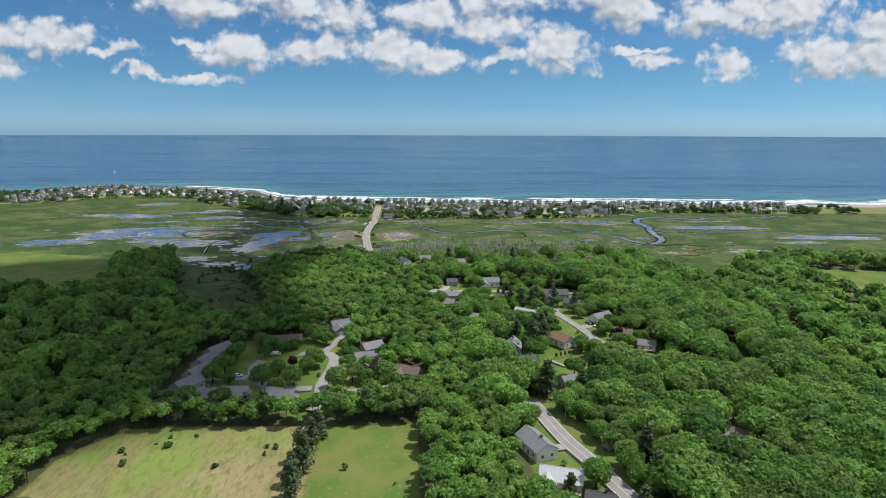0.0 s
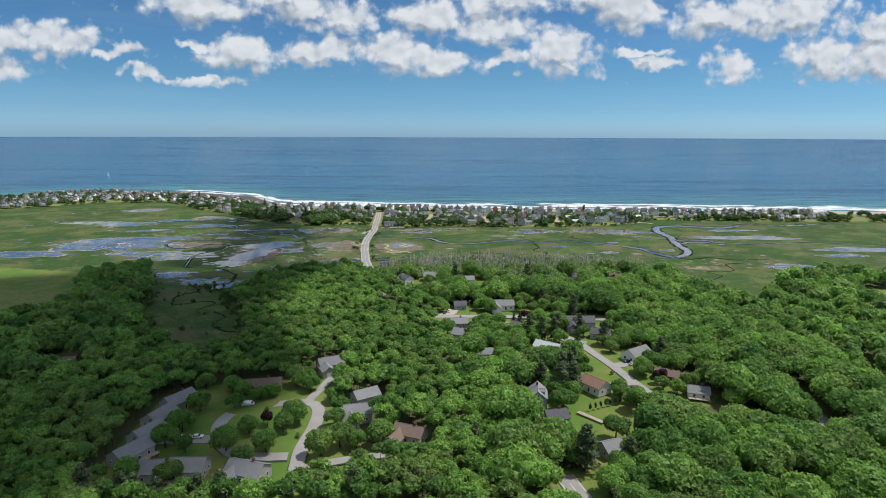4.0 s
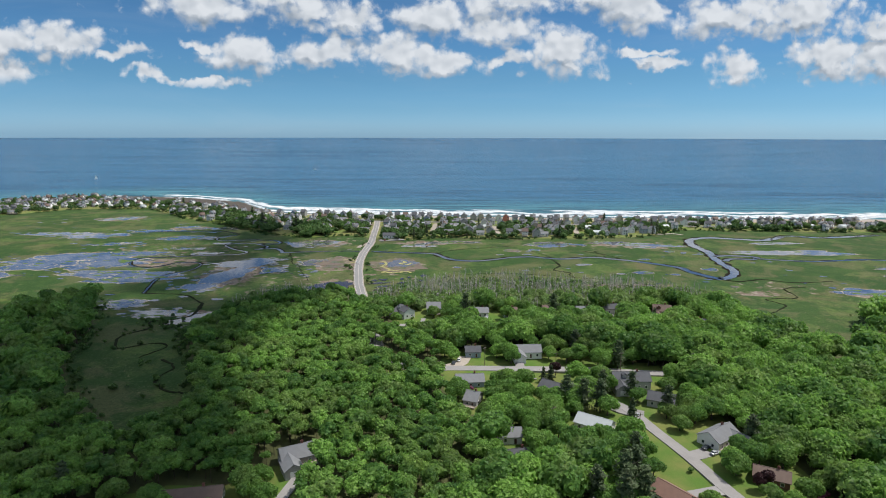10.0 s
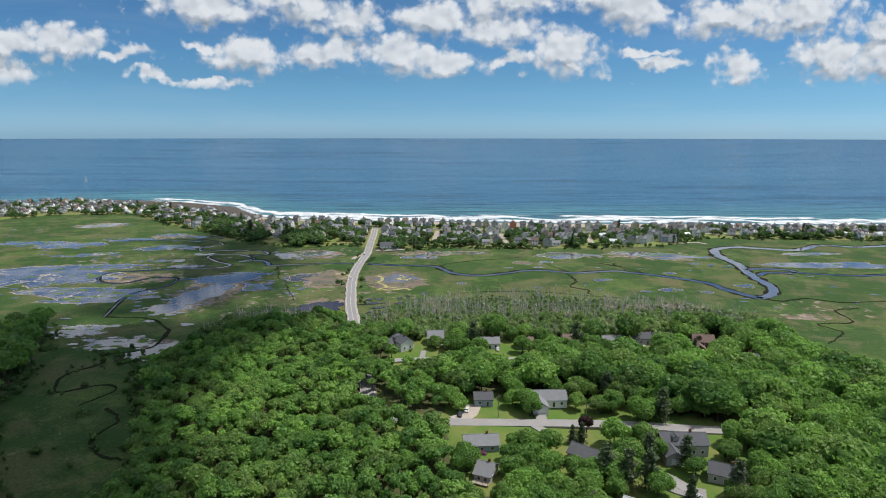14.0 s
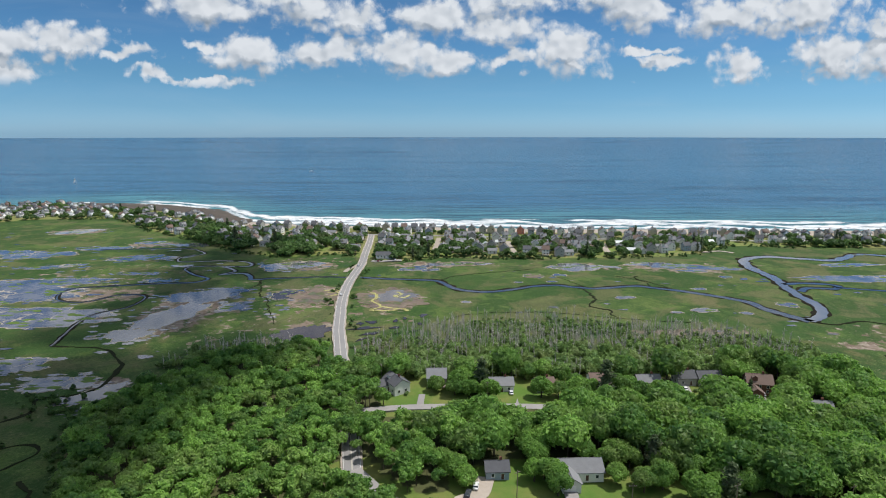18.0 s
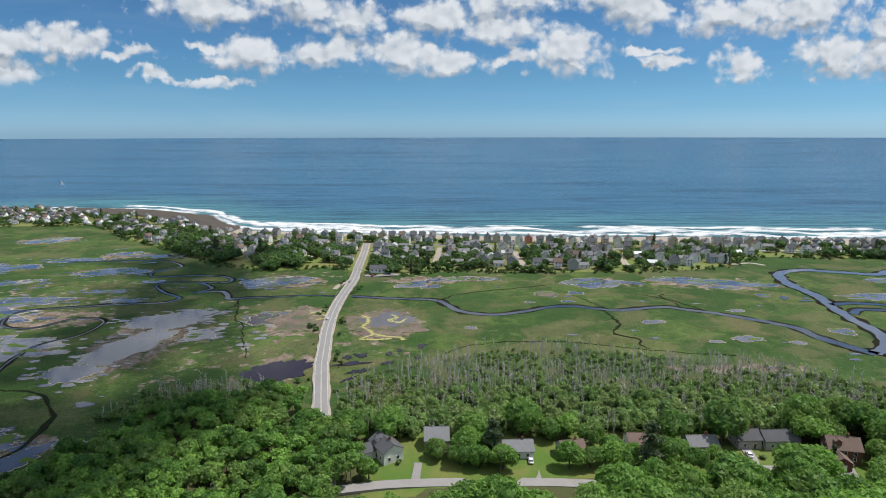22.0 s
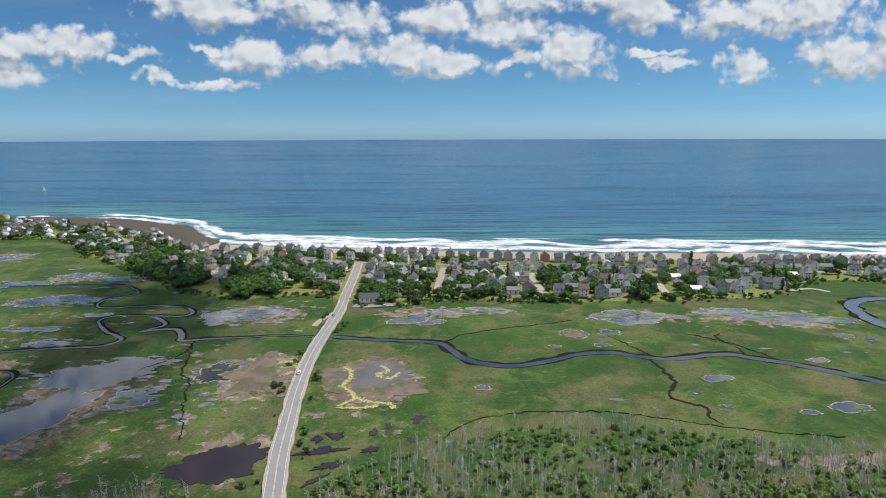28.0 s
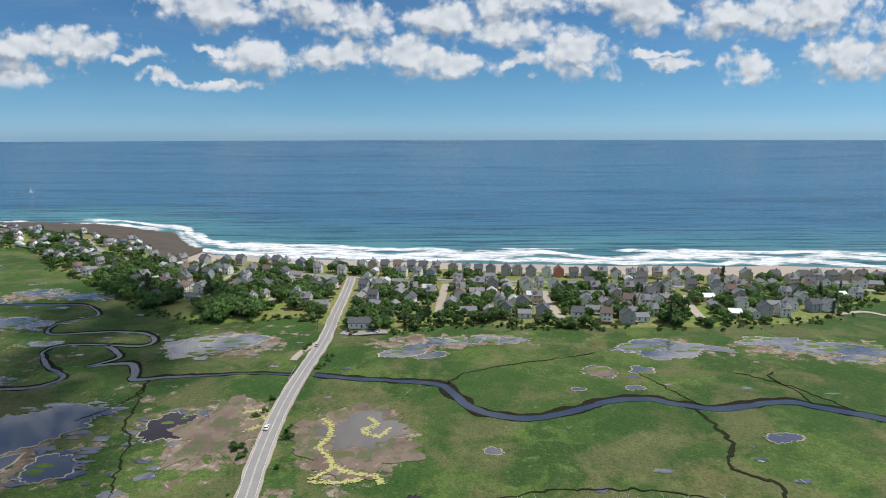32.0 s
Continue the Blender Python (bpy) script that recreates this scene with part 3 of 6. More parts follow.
for px_, py_, rx_, ry_ in PANS:
    mud = np.maximum(mud, np.clip(1.25 - np.hypot((X - px_) / rx_, (Y - py_) / ry_), 0, 0.62))
for line in (STREET, LANE, LOOP):
    lawn |= away(X, Y, line) < 9
n = len(gx)
i, j = np.meshgrid(np.arange(n - 1), np.arange(len(gy) - 1))
q = (j * n + i).ravel()
ground = new("ground", fast_mesh("ground", np.stack([X, Y, Z], 1), np.stack([q, q + 1, q + n + 1, q + n], 1), LAND, None,
                                 [("wet", wet), ("sand", sand), ("lawn", lawn), ("dry", hay), ("mud", mud * wet), ("reed", reed)]))
ground.data.polygons.foreach_set("use_smooth", np.ones(len(ground.data.polygons), bool))
tagged(ground, "green salt marsh, lawns, hay fields and sandy beach", "ground", kind="structure")

# ---- the sea: flat by the coast, and following the horizon far out ----
angles = np.radians(np.linspace(-8, 188, 260))
radii = np.concatenate([np.arange(560, 1500, 14), np.linspace(1500, 4600, 60)])
A, R = np.meshgrid(angles, radii)
SX, SY = R * np.cos(A), 230 + R * np.sin(A)
SZ = 93.0 * np.clip((R - 2400) / 2200, 0, 1) ** 2
n = len(angles)
i, j = np.meshgrid(np.arange(n - 1), np.arange(len(radii) - 1))
q = (j * n + i).ravel()
SXr, SYr, SZr = SX.ravel(), SY.ravel(), SZ.ravel()
out_ = SYr - shore_y(SXr)
keep = out_[q] > -60
sq = np.stack([q, q + 1, q + n + 1, q + n], 1)[keep]
sea = new("sea", fast_mesh("sea", np.stack([SXr, SYr, SZr], 1), sq, SEA, None, [("shore", np.maximum(out_, 0))]))
sea.data.polygons.foreach_set("use_smooth", np.ones(len(sea.data.polygons), bool))
tagged(sea, "blue open sea turning teal over the shallows", "sea", kind="structure")


def surf(name, label, x0, x1, off, width, seed, gap=0.0):
    """A line of breaking surf along the shore, off metres out, ragged and fading."""
    xs = np.arange(x0, x1, 5.0)
    rng = np.random.RandomState(seed)
    ys = shore_y(xs)
    wob = np.array([noise.noise((x * 0.012, seed * 7.1, 0)) + 0.5 * noise.noise((x * 0.04, seed * 3.7, 2)) for x in xs])
    wid = width * (0.75 + 0.6 * np.array([noise.noise((x * 0.01, seed * 1.3, 9)) for x in xs]))
    on = np.clip(np.array([noise.noise((x * 0.006, seed * 5.3, 4)) for x in xs]) * 2 + 1.1 - gap * 2, 0.0, 1.0)
    on *= np.clip((xs - x0) / 25, 0, 1) * np.clip((x1 - xs) / 25, 0, 1)
    rows, vals = [], []
    for k, s in enumerate(np.linspace(0, 1, 7)):
        rows.append(np.stack([xs, ys + off + wob * width * 0.5 + (s - 0.4) * wid, np.full(len(xs), 0.22 + 0.01 * seed % 0.05) + 0.5 * math.sin(s * math.pi) * min(1, off / 40)], 1))
        vals.append(on * math.sin(min(1, s * 1.0) * math.pi) ** 0.6)
    m = len(xs)
    i, j = np.meshgrid(np.arange(m - 1), np.arange(6))
    q = (j * m + i).ravel()
    ob = new("surf", fast_mesh("surf", np.concatenate(rows), np.stack([q, q + 1, q + m + 1, q + m], 1), FOAM, None, [("foam", np.concatenate(vals))]))
    tagged(ob, label, "surf", kind="stuff")
    return ob


surf("surf", "white wash running up the sandy beach", -330, 1500, 16, 44, 1, -0.35)
surf("surf", "white broken surf off the beach", -300, 1500, 42, 60, 2, -0.1)
surf("surf", "long white breaker off the beach", -230, 60, 66, 36, 3, -0.1)
surf("surf", "long white breaker off the beach", 200, 600, 74, 38, 4, -0.15)
surf("surf", "short curling breaker further out", 75, 180, 86, 13, 5, -0.4)
surf("surf", "white surf over the rocky point", -1200, -330, 10, 46, 6, -0.1)
surf("surf", "scattered breakers off the rocky point", -520, -180, 48, 40, 8, -0.05)
surf("surf", "scattered white surf off the beach", 500, 2200, 30, 30, 9, 0.1)


# ---- marsh pools, creeks and ditches ----
def blob_sheet(name, cx, cy, rx, ry, z, mat, seed, rough=0.35, turn=0.0, rings=3, steps=84):
    """A flat sheet with a ragged shoreline and a thin rim."""
    pts, faces = [(0, 0, 0)], []
    c, s = math.cos(radians(turn)), math.sin(radians(turn))
    for r in range(1, rings + 1):
        for k in range(steps):
            a = 2 * math.pi * k / steps
            w = 1 + rough * (noise.noise((math.cos(a) * 1.3 + seed * 9.7, math.sin(a) * 1.3, seed)) * 1.2
                             + 0.6 * noise.noise((math.cos(a) * 3.5, math.sin(a) * 3.5 + seed * 4.1, 3)) + 0.55 * noise.noise((math.cos(a) * 7, math.sin(a) * 7, seed * 2.2)) + 0.4 * noise.noise((math.cos(a) * 16, math.sin(a) * 16, seed * 1.2)))
            w *= r / rings
            x, y = rx * w * math.cos(a), ry * w * math.sin(a)
            pts.append((x * c - y * s, x * s + y * c, 0))
    for k in range(steps):
        faces.append((0, 1 + k, 1 + (k + 1) % steps))
        for r in range(rings - 1):
            a0, b0 = 1 + r * steps, 1 + (r + 1) * steps
            faces.append((a0 + k, b0 + k, b0 + (k + 1) % steps, a0 + (k + 1) % steps))
    base = len(pts) - steps
    low = [(x, y, -0.12) for x, y, _ in pts[base:]]
    for k in range(steps):
        faces.append((base + k, len(pts) + k, len(pts) + (k + 1) % steps, base + (k + 1) % steps))
    ob = new(name, mesh_of(name, pts + low, faces, mat))
    ob.location = (cx, cy, z)
    return ob


POOLS = [  # x, y, half axes, turn
    (-158, 694, 25, 17, 8), (-163, 646, 14, 32, -14), (-173, 608, 14, 12, 30), (-146, 708, 16, 8, 0), (-97, 694, 11, 11, 25), (-116, 796, 26, 17, 20),
    (-338, 712, 62, 30, 12), (-300, 740, 44, 14, 5), (-255, 652, 48, 15, -8), (-235, 634, 34, 9, 5), (-385, 655, 40, 18, 0), (-266, 836, 30, 13, 10),
    (-380, 855, 34, 16, 12), (-296, 700, 36, 24, -10), (-206, 561, 14, 10, 0), (-172, 536, 17, 9, 5), (-148, 522, 7, 14, -40), (-420, 1000, 26, 14, 30),
    (-430, 870, 36, 12, 0), (-330, 800, 24, 7, 20), (-250, 905, 24, 8, 0), (-290, 920, 14, 8, 10), (-215, 800, 6, 3, 0), (-222, 652, 14, 9, 20), (-128, 664, 8, 10, 0),
    (-325, 890, 24, 8, 10), (-212, 742, 12, 5, 0), (-240, 770, 16, 4, 8), (-282, 745, 22, 9, 0)]
POOLS_EAST = [
    (148, 780, 24, 14, 0), (215, 790, 24, 8, -4), (230, 778, 16, 7, 0), (258, 774, 30, 9, -14), (245, 762, 12, 5, 0), (178, 779, 9, 4, -20), (155, 678, 6.5, 4, 10),
    (37, 671, 3.5, 2.5, 0), (123, 750, 6, 5, 0), (112, 728, 4, 2.5, 0), (101, 748, 8, 7, 0), (0, 782, 14, 8, 35), (26, 797, 16, 6, 0), (54, 799, 18, 5, -6), (14, 774, 9, 4, 20), (178, 640, 4, 2.2, 0), (123, 748, 6, 3, 0),
    (380, 727, 62, 12, -4), (345, 572, 24, 10, -5), (265, 655, 7, 6, 0), (199, 644, 8.5, 5, 0), (222, 700, 5, 3, 0), (480, 650, 50, 12, -6), (430, 620, 24, 8, 0), (262, 738, 6, 4, 0),
    (400, 780, 30, 7, 5), (225, 636, 4, 3, 0), (84, 727, 3.5, 1.6, 0)]
for k, (x, y, rx, ry, turn) in enumerate(POOLS + POOLS_EAST):
    tagged(blob_sheet("pool_rim", x, y, rx * 1.03 + 0.5, ry * 1.03 + 0.4, 1.33 + 0.004 * (k % 9), CRUST, k + 1, 0.34, turn), "pale dried mud rim of a marsh pool", "mud rim", "pool rims", "structure")
    tagged(blob_sheet("marsh_pool", x, y, rx, ry, 1.37 + 0.005 * (k % 9), POND_DARK if k == 4 else POND_CALM if k < 4 or rx < 10 else POND, k + 1, 0.34, turn), "still shallow pool reflecting the sky in the salt marsh", "pool", "marsh pools", "structure")
tagged(blob_sheet("marsh_pool", -68, 608, 18, 12, 1.38, POND_DARK, 71, 0.3, 30), "dark peaty pool beside the causeway", "pool", "marsh pools", "structure")
for k, (x, y, rx, ry) in enumerate(((-27, 627, 4, 3), (-29, 615, 8, 2), (-12, 615, 3, 2), (-26, 604, 5, 2.4), (-30, 595, 4, 1.4), (6, 640, 3.4, 2), (-12, 629, 3, 1.4), (-34, 624, 2.5, 1.6), (4, 622, 3, 1.2), (-6, 634, 2.4, 1.2))):
    tagged(blob_sheet("marsh_pool", x, y, rx, ry, 1.372 + 0.003 * k, POND_DARK, 170 + k, 0.75, 12 * k), "small dark peaty pool in the marsh grass", "pool", "marsh pools", "structure")


def ribbon(name, line, widths, z, mat, wobble=0.0, seed=0, side=0.0, thick=0.12):
    """A flat band along a line, with thin edges down to the ground."""
    line = [Vector((*p, 0)) for p in line]
    m = len(line)
    verts, faces = [], []
    for k, p in enumerate(line):
        t = (line[min(k + 1, m - 1)] - line[max(k - 1, 0)]).normalized()
        nrm = Vector((-t.y, t.x, 0))
        w = widths if isinstance(widths, (int, float)) else np.interp(k / (m - 1), np.linspace(0, 1, len(widths)), widths)
        wl = w / 2 * (1 + wobble * noise.noise((p.x * 0.11, p.y * 0.11, seed)))
        wr = w / 2 * (1 + wobble * noise.noise((p.x * 0.11, p.y * 0.11, seed + 5)))
        zz = z if isinstance(z, (int, float)) else z(p.x, p.y)
        shift_ = Vector((0, side, 0))
        a, b = p + nrm * wl + shift_, p - nrm * wr + shift_
        verts += [(a.x, a.y, zz - thick), (a.x, a.y, zz), (b.x, b.y, zz), (b.x, b.y, zz - thick)]
        if k:
            o = 4 * k
            for e in range(3):
                faces.append((o - 4 + e, o - 3 + e, o + 1 + e, o + e))
    return new(name, mesh_of(name, verts, faces, mat))


CREEKS = [  # points, widths, label
    ([(-46, 748), (-28, 743), (-4, 739), (17, 734), (24, 722), (33, 707), (46, 699), (61, 698), (78, 705), (95, 713), (112, 715), (126, 709), (137, 705), (149, 705),
      (164, 709), (178, 710), (190, 703), (208, 692), (239, 664), (243, 643), (256, 617)], (4, 4, 4.5, 6, 5, 4.5, 4.5, 5, 5, 6, 6, 7, 9)),
    ([(256, 617), (276, 634), (285, 655), (288, 680), (293, 706), (301, 733), (303, 773), (316, 806), (345, 818), (376, 806), (400, 800), (444, 826), (480, 815), (560, 830)], (8, 8, 9, 10, 10, 8.5, 8, 9)),
    ([(296, 712), (318, 714), (336, 706), (328, 696), (309, 699), (296, 690)], (6, 6, 5, 5, 6)),
    ([(330, 700), (380, 685), (440, 690), (520, 670), (640, 680)], (4, 4, 3.5, 4)),
    ([(-54, 748), (-81, 751), (-97, 749), (-120, 747), (-136, 744), (-139, 752), (-147, 765), (-158, 766), (-169, 762), (-159, 774), (-165, 784), (-176, 795)], (2.5, 2.5, 2.5, 4, 6, 6, 4, 4, 5)),
    ([(-176, 795), (-155, 794), (-152, 803), (-162, 815), (-186, 820), (-222, 817), (-230, 838), (-214, 854), (-226, 872), (-240, 882), (-275, 884), (-330, 880)], (4, 4, 3, 2.5, 2.5, 3, 2.5)),
    ([(-177, 797), (-202, 796), (-206, 784), (-190, 763), (-173, 748), (-181, 736), (-200, 734), (-238, 727), (-268, 718), (-263, 690), (-240, 680), (-221, 700), (-201, 694), (-200, 668), (-216, 643), (-207, 589)],
     (4, 4, 6, 6, 4, 2.5, 2.5, 2.5, 2.5, 2.5, 3)),
    ([(-207, 589), (-176, 584), (-158, 566), (-151, 553), (-151, 527), (-170, 518), (-166, 505), (-176, 490), (-168, 470), (-150, 478), (-142, 470), (-150, 455)], (3, 2.5, 3.5, 3, 2.5, 2.5, 2)),
    ([(-136, 452), (-125, 440), (-128, 425), (-118, 412), (-108, 408)], (2, 2, 1.6)),
    ([(131, 704), (133, 688), (132, 674), (124, 660), (124, 655), (129, 650), (134.5, 645.5), (133, 636), (135, 630)], (1.9, 2.2, 2.0, 1.6, 1.3)),
    ([(21, 735), (29, 747), (36, 751), (62, 761), (95, 771), (105, 775)], (1.3, 1.1, 1.0, 1.3)),
    ([(136, 706), (128, 725), (120, 745)], (1.0, 0.8)),
    ([(186, 706), (188, 722), (184, 738), (190, 745)], (1.1, 0.8, 0.8)),
    ([(-127, 747), (-128, 720), (-140, 700)], (1.0, 1.0, 1.0)),
    ([(-129, 743), (-120, 711), (-117, 695), (-109, 686), (-100, 655), (-89, 625)], (1.2, 1.5, 1.0, 0.8)),
    ([(256, 617), (268, 610), (290, 616), (310, 605), (345, 607)], (3, 2.5, 2, 2)),
    ([(240, 520), (262, 540), (258, 556), (284, 560), (290, 585), (310, 590)], (1.4, 1.8, 1.5, 1.5)),
    ([(205, 690), (190, 725), (170, 745)], (0.9, 0.7)),
    ([(13, 617), (22, 630), (36, 640), (61, 645), (95, 642), (137, 627), (179, 618)], (0.6, 0.9, 0.7, 0.6)),
]
for k, (pts, widths) in enumerate(CREEKS):
    line = spline(pts, 2.5 if max(widths) > 2.2 else 1.2)
    jag = 0.6 if max(widths) > 2.3 else 1.7
    line = [(x + jag * (noise.noise((x * 0.25, y * 0.25, k)) + 0.5 * noise.noise((x * 0.8, y * 0.8, k))), y + jag * (noise.noise((x * 0.25, y * 0.25, k + 40)) + 0.4 * noise.noise((x * 0.8, y * 0.8, k + 9)))) for x, y in line]
    widths = [w * ((1 if k < 4 else 0.72 if k < 6 else 0.5) if max(widths) > 2.2 else 0.55) for w in widths]
    wide = max(widths)
    # Mud strip set towards the far side, the cut bank's shade in its colour.
    bank = ribbon("creek_bank", line, [w + (2.1 if wide > 2.2 else 0.2) for w in widths], 1.416, MUD if wide > 2.2 else DITCH, 0.8 if wide > 2.2 else 1.5, k, 1.2 if wide > 2.2 else 0.2)
    tagged(bank, "muddy, shade-darkened bank of a winding tidal creek", "creek bank", "creek banks", "structure")
    if wide > 2.2:
        w_ob = ribbon("creek_water", line, [w * 0.9 for w in widths], 1.43, BROAD if wide >= 8 and k else CREEK, 0.5, k + 20)
        tagged(w_ob, "calm water of a winding tidal creek", "creek", "tidal creeks", "structure")

# small pools and wet hollows scattered over the marsh
rng = np.random.RandomState(61)
vs_, fs_ = [], []
for k_ in range(1100):
    x, y = rng.uniform(-520, 430), rng.uniform(500, 830)
    if x < -150:
        y = rng.uniform(560, 1000)
    if k_ >= 520:  # ragged shallows round the larger pools
        px_, py_, ra, rb, _ = POOLS[k_ % len(POOLS)]
        a, f = rng.uniform(0, 6.2832), rng.uniform(0.95, 1.6)
        x, y = px_ + ra * f * math.cos(a), py_ + rb * f * math.sin(a)
    if inside(np.array(x), np.array(y), INLAND) or y > float(strip_y(x)) - 6 or abs(x + 50) < 10:
        continue
    if k_ < 520 and float(noise.noise((x * 0.012, y * 0.012, 2.2))) < (-0.15 if x < -60 else 0.12):
        continue
    r, sq, o = rng.uniform(0.5, 2.6) * (1.25 if x < -60 else 1), rng.uniform(0.35, 0.9), len(vs_)
    for k in range(22):
        a = k / 22 * 6.2832
        w = r * (1 + 0.5 * noise.noise((math.cos(a) * 1.6 + x, math.sin(a) * 1.6 + y, 1)) + 0.6 * noise.noise((math.cos(a) * 4 + y, math.sin(a) * 4 + x, 6)))
        vs_.append((x + 1.3 * w * math.cos(a), y + w * sq * math.sin(a), 1.325 + 0.0006 * (len(fs_) % 70)))
    fs_.append(tuple(range(o, o + 22)))
tagged(new("marsh_hollows", mesh_of("marsh_hollows", vs_, fs_, POND)), "small wet hollows dotted over the salt marsh", "pools", kind="stuff")
rng = np.random.RandomState(66)
vs_, fs_ = [], []
for pts in ([(-34, 700), (-30, 694), (-28, 684), (-31, 676), (-26, 668), (-24, 660), (-30, 654)], [(-24, 662), (-16, 657), (-8, 655), (-4, 650)], [(-14, 700), (-10, 694), (-15, 688), (-8, 684), (-4, 690)],
            [(-66, 700), (-60, 702), (-57, 696), (-63, 690)], [(-30, 652), (-20, 651), (-12, 653)], [(-70, 706), (-62, 708), (-57, 704)]):
    for x, y in spline(pts, 0.12):
        wide = 0.5 + 0.9 * abs(noise.noise((x * 0.3, y * 0.3, 4.0)))
        x, y, r, o = x + rng.normal(0, wide), y + rng.normal(0, wide), rng.uniform(0.15, 0.5), len(vs_)
        for k in range(9):
            a = k / 9 * 6.2832
            w = r * (1 + 0.6 * noise.noise((math.cos(a) * 2 + x, math.sin(a) * 2 + y, 1)))
            vs_.append((x + 1.3 * w * math.cos(a), y + w * math.sin(a), 1.475 + 0.0003 * (len(fs_) % 90)))
        fs_.append(tuple(range(o, o + 9)))
tagged(new("algae_patches", mesh_of("algae_patches", vs_, fs_, ALGAE)), "yellow-green algae on dried mud pans", "algae", kind="stuff")
tagged(blob_sheet("mud_pan", -18, 682, 23, 27, 1.44, PAN, 91, 0.36, 0), "brown half-dried mud pan in the marsh", "mud pan", "mud pans", "structure")
tagged(blob_sheet("mud_pan", -74, 688, 18, 27, 1.44, PAN, 95, 0.6, 10), "brown half-dried mud pan in the marsh", "mud pan", "mud pans", "structure")
tagged(blob_sheet("mud_pan", 101, 748, 8, 7, 1.446, PAN, 92, 0.3, 0), "brown half-dried mud pan in the marsh", "mud pan", "mud pans", "structure")
tagged(blob_sheet("marsh_pool", -17, 689, 15, 14, 1.455, PAN_WET, 93, 0.5, 0), "shallow murky pool in a mud pan", "pool", "marsh pools", "structure")

# islets of cordgrass in the shallow pools
rng = np.random.RandomState(68)
vs_, fs_ = [], []
for px_, py_, ra, rb, turn in POOLS[4:] + POOLS_EAST:
    c_, s_ = math.cos(radians(turn)), math.sin(radians(turn))
    for _ in range(int(min(18, ra * rb / 18))):
        a, f = rng.uniform(0, 6.2832), rng.uniform(0.35, 1.0)
        x, y = ra * f * math.cos(a), rb * f * math.sin(a)
        x, y, r, o = px_ + x * c_ - y * s_, py_ + x * s_ + y * c_, rng.uniform(0.4, 2.4), len(vs_)
        zc = 1.435 + 0.0005 * (len(fs_) % 40)
        for k in range(11):
            b = k / 11 * 6.2832
            w = r * (1 + 0.7 * noise.noise((math.cos(b) * 1.7 + x, math.sin(b) * 1.7 + y, 3)))
            vs_.append((x + 1.8 * w * math.cos(b), y + 0.8 * w * math.sin(b), zc))
        fs_.append(tuple(range(o, o + 11)))
tagged(new("marsh_islets", mesh_of("marsh_islets", vs_, fs_, MARSH_GRASS)), "ragged green islets of cordgrass in the marsh pools", "marsh grass", kind="stuff")

# the rocky point
rx_, ry_ = np.meshgrid(np.arange(-640, -225, 5.0), np.arange(1030, 1330, 5.0))
sx_, sy_ = rx_.ravel(), ry_.ravel()
d_ = shore_y(sx_) - sy_
hh = np.array([noise.noise((x * 0.05, y * 0.05, 1)) + 0.6 * noise.noise((x * 0.15, y * 0.15, 4)) for x, y in zip(sx_, sy_)])
zz_ = ground_z(sx_, sy_) + 0.35 + 0.6 * (hh + 0.7)
n = rx_.shape[1]
i, j = np.meshgrid(np.arange(n - 1), np.arange(rx_.shape[0] - 1))
q = (j * n + i).ravel()
w_ = beach_width(sx_)
ok_ = (d_[q] < w_[q] + 8 + 5 * hh[q]) & (d_[q] > -22 + 10 * hh[q])
ob = new("rock_shelf", fast_mesh("rock_shelf", np.stack([sx_, sy_, zz_], 1), np.stack([q, q + 1, q + n + 1, q + n], 1)[ok_], ROCK))
tagged(ob, "dark brown tidal rock shelf round the point", "rocks", kind="structure")

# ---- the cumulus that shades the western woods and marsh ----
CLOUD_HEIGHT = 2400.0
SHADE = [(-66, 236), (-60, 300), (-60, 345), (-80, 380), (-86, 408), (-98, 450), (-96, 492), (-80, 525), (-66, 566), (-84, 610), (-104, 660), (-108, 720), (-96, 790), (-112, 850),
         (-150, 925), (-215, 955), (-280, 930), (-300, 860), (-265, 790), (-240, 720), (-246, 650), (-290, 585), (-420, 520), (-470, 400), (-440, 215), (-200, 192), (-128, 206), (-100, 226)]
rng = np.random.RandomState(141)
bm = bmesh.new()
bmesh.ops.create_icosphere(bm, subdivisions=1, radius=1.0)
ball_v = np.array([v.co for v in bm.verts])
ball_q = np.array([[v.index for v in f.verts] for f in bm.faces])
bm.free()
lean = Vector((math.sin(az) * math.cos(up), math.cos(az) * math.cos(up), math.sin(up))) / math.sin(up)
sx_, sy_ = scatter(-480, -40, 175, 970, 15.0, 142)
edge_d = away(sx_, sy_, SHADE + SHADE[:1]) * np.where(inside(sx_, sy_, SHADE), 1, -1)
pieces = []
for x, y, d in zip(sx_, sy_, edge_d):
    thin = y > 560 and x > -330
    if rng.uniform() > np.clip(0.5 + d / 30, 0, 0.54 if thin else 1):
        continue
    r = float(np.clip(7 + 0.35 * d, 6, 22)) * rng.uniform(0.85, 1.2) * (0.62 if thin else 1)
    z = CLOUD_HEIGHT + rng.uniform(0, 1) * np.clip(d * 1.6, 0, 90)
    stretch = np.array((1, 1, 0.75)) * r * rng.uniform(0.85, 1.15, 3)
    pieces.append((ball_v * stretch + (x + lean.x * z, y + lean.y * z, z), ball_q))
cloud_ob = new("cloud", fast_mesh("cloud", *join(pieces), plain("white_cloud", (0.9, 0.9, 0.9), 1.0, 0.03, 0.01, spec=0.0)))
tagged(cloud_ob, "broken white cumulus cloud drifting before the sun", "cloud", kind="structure")

